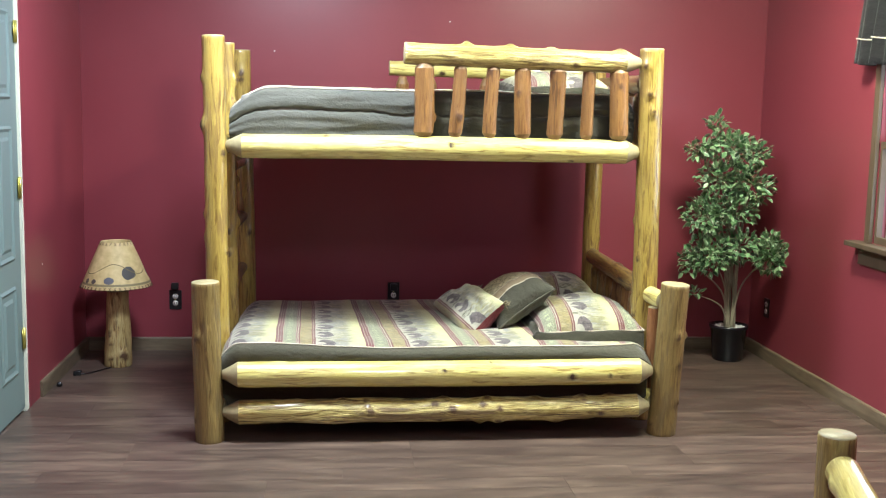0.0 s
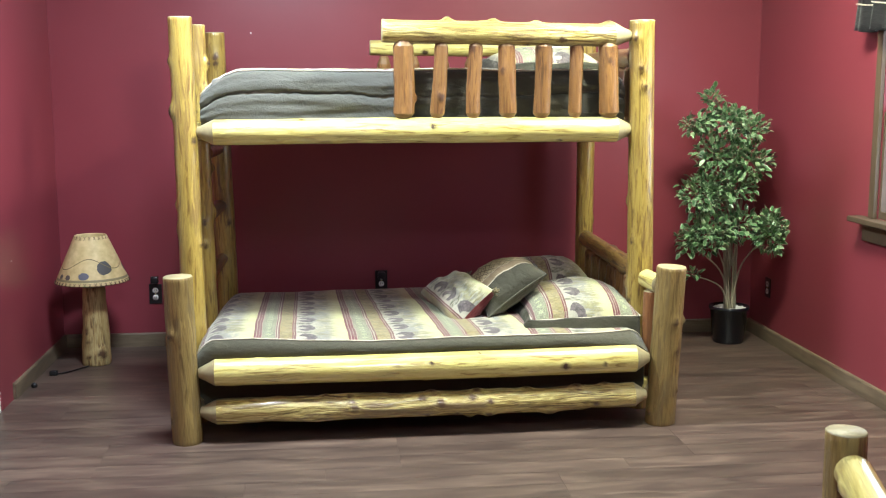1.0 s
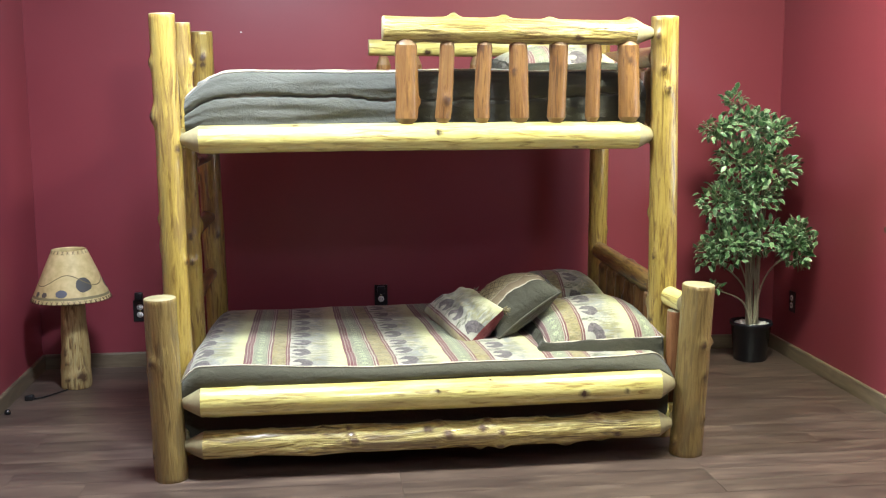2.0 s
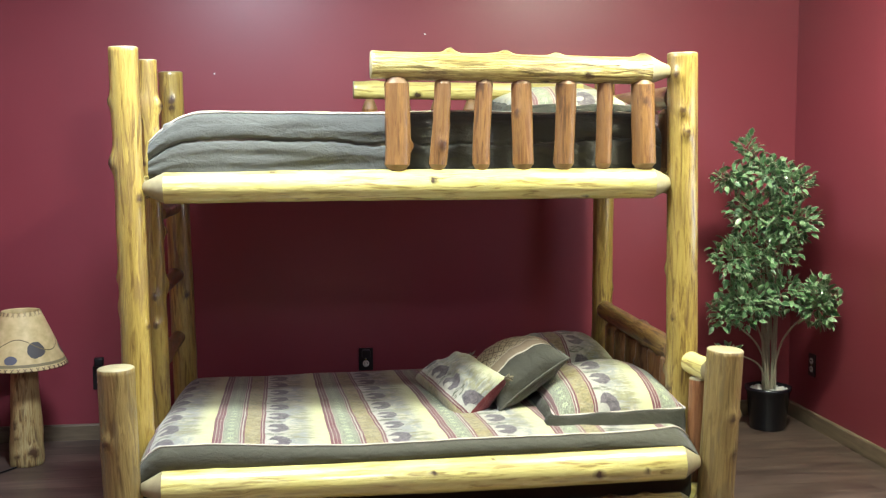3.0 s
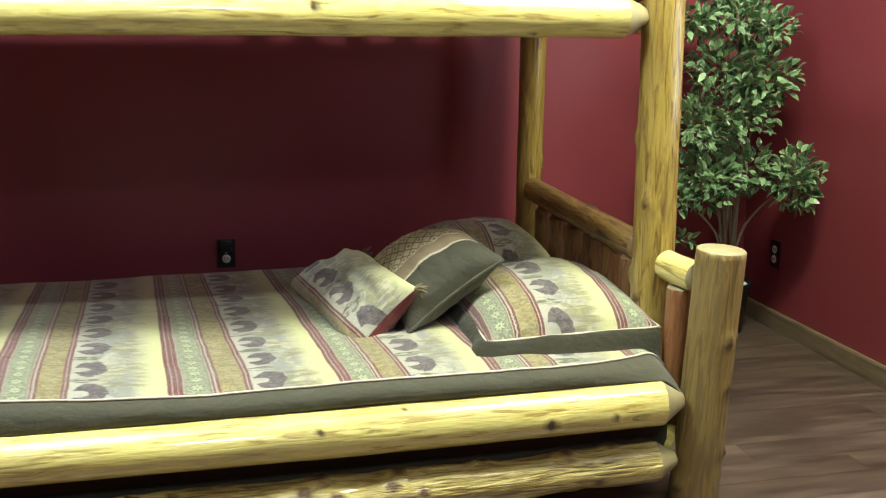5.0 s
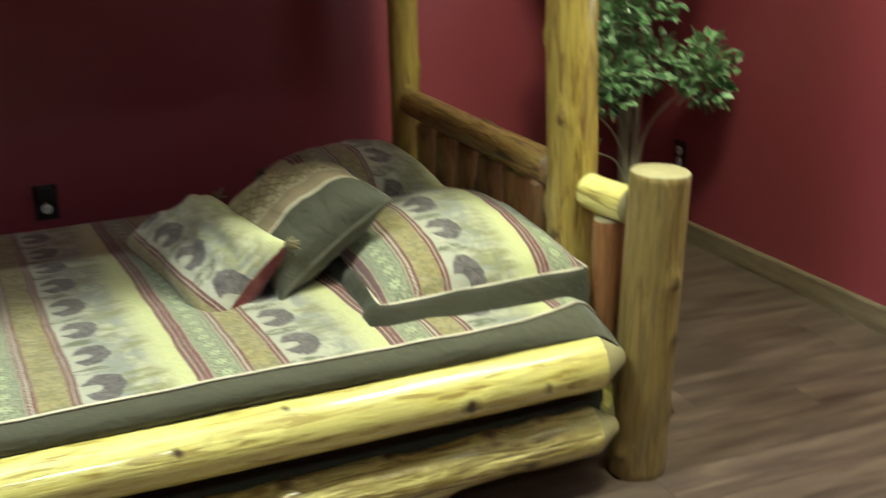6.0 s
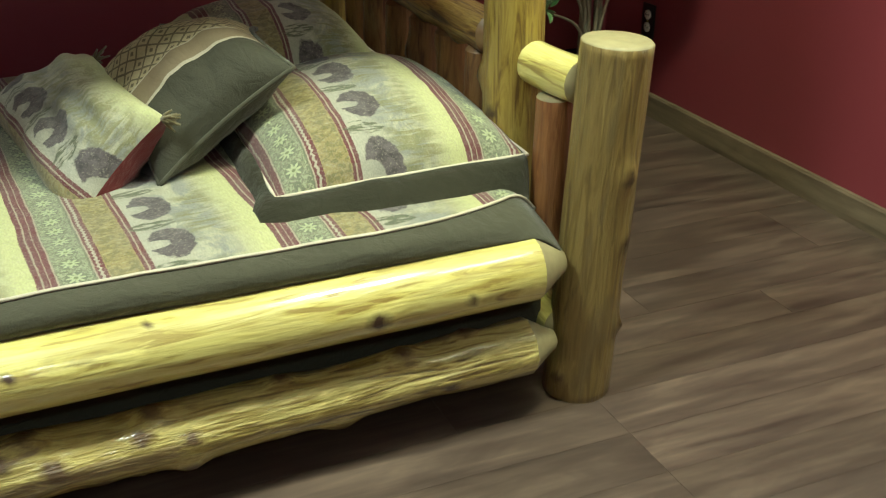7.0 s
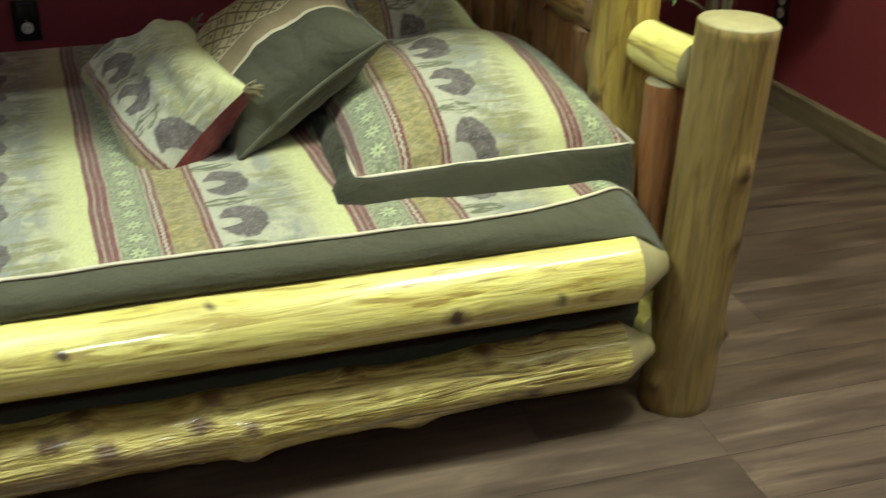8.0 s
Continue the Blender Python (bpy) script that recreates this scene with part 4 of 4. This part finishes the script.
m = frame_along((0.205, 4.955, 0.472), (0.150, 0.030, 0.150), (-0.082, 0.55, 0.016))
acc2 = new("accent_pillow")
acc2.matrix_basis = m
WORLD_OF[acc2] = m.copy()
tagged(acc2, "lodge-print throw pillow with a red cloth back", "pillow", "pillows on the wide bed")
t, bt = cushion(0.26, 0.57, 0.16, seed=6.2, ear=0.08, power=3.0, blunt=0.45, wrinkle=0.018, twist=-28.0)
part("pillow_front", t, lodge_print("lodge_print_throw", 0.0, (0.248, 0.03)), acc2, "", m)
part("pillow_back", bt, M_RED, acc2, "red cloth back", m)
M_TASSEL = cloth("olive_tassel_yarn", (0.15, 0.125, 0.06))
for k, (x, y, z, way) in enumerate(((0.122, -0.278, 0.0, (0.5, -0.8, -0.5)), (-0.124, -0.278, 0.0, (-0.9, -0.7, 0.0)), (0.112, 0.272, -0.05, (0.6, 0.8, -0.2)))):
    bm = bmesh.new()
    rnd = random.Random(300 + k)
    for _ in range(20):
        d = Vector(way).normalized() + 0.45 * Vector((rnd.gauss(0, 1), rnd.gauss(0, 1), rnd.gauss(0, 1)))
        p = Vector((x, y, z))
        tube([p, p + d * 0.009, p + d * rnd.uniform(0.016, 0.024) + Vector((0, 0, -0.004))], [0.0035, 0.0035, 0.002], 5, bm)
    part("tassel", bm, M_TASSEL, acc2, "short olive yarn tassel", m)

# ---- lamp ----
lamp = thing("table_lamp", (-1.695, 5.70, 0), "peeled log lamp with a tan parchment shade on the floor", "lamp")
M_SHADE, nt, b = material("parchment_shade")
tc = node(nt, "ShaderNodeTexCoord").outputs["Object"]
xyz = node(nt, "ShaderNodeSeparateXYZ", {0: tc})
ang = calc(nt, "ARCTAN2", xyz.outputs[1], xyz.outputs[0])
zz = xyz.outputs[2]
n1 = noise_tex(nt, tc, 26.0, 4.0)
c = ramp(nt, n1, [(0.3, (0.50, 0.385, 0.165)), (0.7, (0.68, 0.545, 0.27))])


def spot(a0, z0, ra, rz):
    ax = calc(nt, "DIVIDE", calc(nt, "SUBTRACT", ang, a0), ra)
    az = calc(nt, "DIVIDE", calc(nt, "SUBTRACT", zz, z0), rz)
    return calc(nt, "LESS_THAN", calc(nt, "MULTIPLY", calc(nt, "ADD", calc(nt, "MULTIPLY", ax, ax), calc(nt, "MULTIPLY", az, az)), calc(nt, "MULTIPLY_ADD", n1, 0.9, 0.55)), 1.0)


for a0, z0, ra, rz, col in ((-0.95, 0.545, 0.25, 0.034, (0.07, 0.065, 0.06)), (-1.62, 0.508, 0.16, 0.018, (0.12, 0.12, 0.15)), (-2.15, 0.500, 0.09, 0.012, (0.10, 0.08, 0.07)), (-2.45, 0.500, 0.09, 0.012, (0.10, 0.08, 0.07)), (0.3, 0.53, 0.3, 0.03, (0.08, 0.07, 0.06))):
    c = mix(nt, spot(a0, z0, ra, rz), c, col)
hill = calc(nt, "MULTIPLY_ADD", calc(nt, "SINE", calc(nt, "MULTIPLY", ang, 3.2)), 0.028, 0.565)
c = mix(nt, calc(nt, "LESS_THAN", calc(nt, "ABSOLUTE", calc(nt, "SUBTRACT", zz, hill)), 0.0022), c, (0.17, 0.13, 0.05))
strip = calc(nt, "LESS_THAN", calc(nt, "ABSOLUTE", calc(nt, "SUBTRACT", zz, 0.482)), 0.006)
c = mix(nt, strip, c, (0.24, 0.20, 0.10))
nt.links.new(c, b.inputs["Base Color"])
b.inputs["Roughness"].default_value = 0.6
bm = log_mesh(0.425, 0.076, 0.060, 101, knots=10, knot_h=0.008, lumps=0.12, extra=[(0.06, -0.9, 0.03, 0.01), (0.05, -1.9, 0.02, 0.01)])
part("log_base", bm, [M_BARK, M_CUT], lamp, "peeled log with bark streaks", pose(-1.695, 5.70, 0))
prof = [(0.190, 0.458), (0.187, 0.470), (0.086, 0.700), (0.083, 0.706), (0.080, 0.700), (0.181, 0.470), (0.187, 0.456), (0.190, 0.458)]
part("shade", lathe(prof, 48), M_SHADE, lamp, "tan parchment shade with dark blobs", pose(-1.695, 5.70, 0))
M_LACE = plain("dark_lacing", (0.10, 0.06, 0.03), 0.7)
for r, z, n in ((0.191, 0.463, 44), (0.0865, 0.697, 22)):
    bm = bmesh.new()
    for i in range(n):
        a = 2 * math.pi * i / n
        for sgn in (1, -1):
            d = 0.45 * math.pi / n * sgn
            p = [(-1.695 + (r - k * 0.004) * math.cos(a + d * s), 5.70 + (r - k * 0.004) * math.sin(a + d * s), z + k * 0.009) for s, k in ((-1, -1), (1, 1))]
            tube(p, 0.0016, 4, bm)
    part("lacing", bm, M_LACE, lamp, "dark cross-stitched lacing")
part("socket", lathe([(0, 0.42), (0.018, 0.42), (0.018, 0.50), (0, 0.50)], 16), M_BRASS, lamp, "", pose(-1.695, 5.70, 0))
bm = tube([(-1.695, 5.70, 0.50), (-1.695, 5.70, 0.692)], 0.003)
tube([(-1.775, 5.70, 0.692), (-1.615, 5.70, 0.692)], 0.003, 8, bm)
part("harp", bm, M_BRASS, lamp)

# ---- plant ----
PX, PY = 1.908, 5.80
plant = thing("potted_tree", (PX, PY, 0), "artificial variegated ficus tree in a black glazed pot", "plant")
part("pot", lathe([(0, 0.0), (0.083, 0.0), (0.088, 0.006), (0.108, 0.195), (0.116, 0.200), (0.116, 0.216), (0.104, 0.216), (0.100, 0.190), (0, 0.188)], 40), M_POT, plant, "black glazed pot", pose(PX, PY, 0))
bm = bmesh.new()
rnd = random.Random(5)
for _ in range(150):
    a, r = rnd.uniform(0, 6.283), 0.096 * math.sqrt(rnd.random())
    s = rnd.uniform(0.007, 0.012)
    bmesh.ops.create_icosphere(bm, subdivisions=1, radius=s, matrix=pose(PX + r * math.cos(a), PY + r * math.sin(a), 0.190 + s * 0.7))
part("pebbles", bm, M_FILL, plant, "white pebble filling")
M_LEAF, nt, b = material("variegated_leaf")
e_ = node(nt, "ShaderNodeAttribute", attribute_name="rim").outputs["Fac"]
rp = node(nt, "ShaderNodeNewGeometry").outputs["Random Per Island"]
body = ramp(nt, rp, [(0.0, (0.040, 0.105, 0.036)), (0.5, (0.105, 0.23, 0.080)), (1.0, (0.29, 0.45, 0.22))])
n_ = noise_tex(nt, coords(nt), 70.0, 3.0)
c = mix(nt, ramp(nt, calc(nt, "ADD", calc(nt, "MULTIPLY", e_, 0.7), calc(nt, "MULTIPLY", n_, 0.5)), [(0.72, 0.0), (1.0, 0.8)]), body, (0.58, 0.66, 0.46))
nt.links.new(c, b.inputs["Base Color"])
b.inputs["Roughness"].default_value = 0.30
b.inputs["Transmission Weight"].default_value = 0.0
rnd = random.Random(8)
stems = bmesh.new()
leaves = bmesh.new()
rim = leaves.verts.layers.float.new("rim")


def leaf(at, way, size, roll_):
    """A cupped pointed leaf with a pale rim."""
    m = Matrix.Translation(at) @ Vector(way).to_track_quat("Y", "Z").to_matrix().to_4x4() @ pose(0, 0, 0, 0, roll_, 0)
    shape = [(0.0, 0.0), (0.20, 0.22), (0.27, 0.48), (0.16, 0.78), (0.0, 1.0)]
    mid, lf, rt = [], [], []
    for wx, ly in shape:
        z = -0.18 * (ly - 0.3) ** 2
        v = leaves.verts.new(m @ Vector((0, ly * size, z * size)))
        v[rim] = 1.0 if ly in (0.0, 1.0) else 0.0
        mid.append(v)
        if wx:
            for s, dst in ((1, lf), (-1, rt)):
                q = leaves.verts.new(m @ Vector((s * wx * size, ly * size, (z + 0.10) * size)))
                q[rim] = 1.0
                dst.append(q)
    for dst in (lf, rt):
        leaves.faces.new((mid[0], dst[0], mid[1]))
        leaves.faces.new((mid[1], dst[0], dst[1], mid[2]))
        leaves.faces.new((mid[2], dst[1], dst[2], mid[3]))
        leaves.faces.new((mid[3], dst[2], mid[4]))


# crown lobes: centre, radii and leaf count
LOBES = [((1.70, 5.62, 1.40), (0.055, 0.06, 0.07), 34), ((1.61, 5.60, 1.27), (0.09, 0.09, 0.06), 55), ((1.80, 5.60, 1.27), (0.13, 0.12, 0.10), 120), ((1.90, 5.55, 1.24), (0.10, 0.10, 0.08), 75),
         ((1.74, 5.60, 1.10), (0.14, 0.13, 0.11), 130), ((1.89, 5.55, 1.05), (0.13, 0.12, 0.10), 105), ((1.66, 5.58, 0.88), (0.15, 0.14, 0.13), 150), ((1.83, 5.58, 0.92), (0.14, 0.13, 0.10), 100),
         ((1.68, 5.57, 0.66), (0.16, 0.14, 0.11), 150), ((1.86, 5.57, 0.70), (0.12, 0.12, 0.09), 80), ((1.985, 5.42, 0.68), (0.095, 0.13, 0.12), 150), ((1.57, 5.57, 0.60), (0.08, 0.09, 0.07), 45), ((1.60, 5.58, 0.42), (0.05, 0.06, 0.03), 12)]
for ci, (c0, rad_, count) in enumerate(LOBES):
    c0 = Vector(c0) + Vector((0.022, 0.06, 0.012))
    foot = Vector((PX + rnd.uniform(-0.03, 0.03), PY + rnd.uniform(-0.03, 0.03), 0.19))
    bend_ = foot.lerp(c0, 0.5) + Vector(((PX - c0.x) * 0.25, (PY - c0.y) * 0.25, 0.03))
    tube(smooth_profile([foot, bend_, c0], 6), [0.0065 - 0.0035 * i / 12 for i in range(13)], 6, stems)
    for _ in range(int(count * 2.1)):
        d = Vector((rnd.gauss(0, 1), rnd.gauss(0, 1), rnd.gauss(0, 1))).normalized()
        rr = rnd.random() ** 0.45
        p = c0 + Vector((d.x * rad_[0], d.y * rad_[1], d.z * rad_[2])) * rr
        p.x, p.y = min(p.x, XR - 0.05), min(p.y, YB - 0.06)
        way = (d + Vector((0, -0.3, 0.15)) + 0.6 * Vector((rnd.gauss(0, 1), rnd.gauss(0, 1), rnd.gauss(0, 1)))).normalized()
        if p.x > XR - 0.10:
            way.x = -abs(way.x)
        leaf(p, way, rnd.uniform(0.032, 0.054), rnd.uniform(-50, 50))
for k in range(5):
    a = k * 1.257
    tube(smooth_profile([(PX + 0.02 * math.cos(a), PY + 0.02 * math.sin(a), 0.185), (PX + 0.03 * math.cos(a) - 0.01, PY - 0.03 + 0.03 * math.sin(a), 0.6), (PX - 0.04 + 0.06 * math.cos(a), PY - 0.10 + 0.04 * math.sin(a), 1.15)], 7), [0.008 - 0.005 * i / 14 for i in range(15)], 7, stems)
part("trunk", stems, M_STEM, plant, "slender grey-brown stems")
me_leaves = part("crown", leaves, M_LEAF, plant, "dense small green leaves with pale rims")


# ---- outlets ----
def outlet(m, label, plug):
    """Duplex outlet; local x along the wall, local -y into the room; plug: height of the box plugged into it, if any."""
    ob = new("wall_outlet")
    ob.matrix_basis = m
    WORLD_OF[ob] = m.copy()
    tagged(ob, label, "outlet", "wall outlets")
    part("plate", box(-0.036, 0.036, -0.006, 0.0, -0.058, 0.058, 0.002), M_BLACK, ob, "black cover plate", m, False)
    for z in (-0.021, 0.021):
        bm = lathe([(0, 0), (0.0165, 0), (0.0165, 0.003), (0, 0.003)], 20)
        part("receptacle", bm, M_WHITE, ob, "white receptacle", m @ pose(0, -0.006, z, 90))
        bm = box(-0.0075, -0.0050, -0.0105, -0.0088, z - 0.003, z + 0.006)
        box(0.0050, 0.0075, -0.0105, -0.0088, z - 0.003, z + 0.006, bm=bm)
        part("slot", bm, M_BLACK, ob, "", m, False)
    part("screw", lathe([(0, 0), (0.003, 0), (0.003, 0.002), (0, 0.002)], 10), M_BRASS, ob, "", m @ pose(0, -0.006, 0, 90))
    if plug:
        p = part("plug_adapter", box(-0.021, 0.021, -0.035, 0.0, -0.02, 0.020, 0.005), M_BLACK, None, "", m @ pose(0.0, -0.008, plug))
        tagged(p, "small black plug-in box on the outlet", "plug adapter")
    return ob


outlet(pose(-1.425, YB, 0.308), "black wall outlet with white receptacles in the red wall", 0.085)
outlet(pose(-0.120, YB, 0.362), "black wall outlet behind the bed", 0.032)
outlet(pose(XR, 5.80, 0.318, 0, 0, -90), "black wall outlet beside the potted tree", 0.0)


# ---- small things on floor and walls ----
bm = tube(smooth_profile([(-1.87, 5.50, 0.008), (-1.84, 5.47, 0.007), (-1.80, 5.50, 0.006), (-1.76, 5.56, 0.005), (-1.72, 5.62, 0.005)], 6), 0.004, 7)
cord = thing("power_cord", (-1.84, 5.47, 0), "black lamp cord and plug lying on the floor", "power cord")
part("cable", bm, M_BLACK, cord)
part("plug", box(-1.885, -1.845, 5.45, 5.485, 0.0, 0.026, 0.005), M_BLACK, cord, "black plug")
tagged(part("door_stop", lathe([(0, 0), (0.013, 0), (0.016, 0.008), (0.010, 0.022), (0, 0.025)], 16), M_BLACK, None, "", pose(-1.905, 5.24, 0)), "small dark rubber stop on the floor", "door stop")
for p, turn in (((-0.84, YB, 1.79), (90, 0, 0)), ((0.19, YB, 1.99), (90, 0, 0)), ((XL, 5.13, 0.66), (0, 90, 0))):
    nail = part("nail", lathe([(0, 0), (0.0042, 0), (0.0042, 0.0015), (0.002, 0.003), (0, 0.003)], 10), M_WHITE, None, "", pose(*p, *turn))
    tagged(nail, "tiny pale nail head in the red wall", "nail", "nails in the walls")

# ---- second bed: only its near corner shows ----
OB = Vector((0.740, 2.06, 0))
obed = thing("log_bed", (OB.x, OB.y, 0), "corner of another yellow log bed with a round rail", "bed")
log("post", (OB.x, OB.y, 0), (OB.x, OB.y, 0.716), 0.047, 0.046, 201, obed, PM, "short log post", knots=3)
log("end_rail", (OB.x, OB.y - 0.036, 0.638), (OB.x - 0.34, OB.y - 1.1, 0.638), 0.043, 0.043, 202, obed, None, "log rail", cone0=0.02)

# ---- floor planks ----
rnd = random.Random(21)
PW, GAP = 0.127, 0.0007
shared = {}


def plank_mesh(length):
    if length not in shared:
        bm = box(0, length - GAP, GAP / 2, PW - GAP / 2, -0.012, 0.0)
        shared[length] = bpy.data.meshes.new("plank")
        bm.to_mesh(shared[length])
        bm.free()
        shared[length].materials.append(M_FLOOR)
    return shared[length]


y = YB
while y > -0.1:
    y -= PW
    x = XL
    length = rnd.choice((0.3, 0.6, 0.9, 1.2))
    while x < XR - 0.001:
        length = round(min(length, XR - x), 3)
        ob = new("plank", plank_mesh(length))
        ob.parent = base
        ob.matrix_basis = pose(x, y, 0)
        x += length
        length = 1.2
bm = bmesh.new()
while y > YF:
    y -= PW
    box(XL, XR, max(y, YF) + GAP / 2, y + PW - GAP / 2, -0.0115, 0.0, bm=bm)
rest = part("plank_rest", bm, M_FLOOR, base, smooth=False)
tagged(rest, kind="stuff")
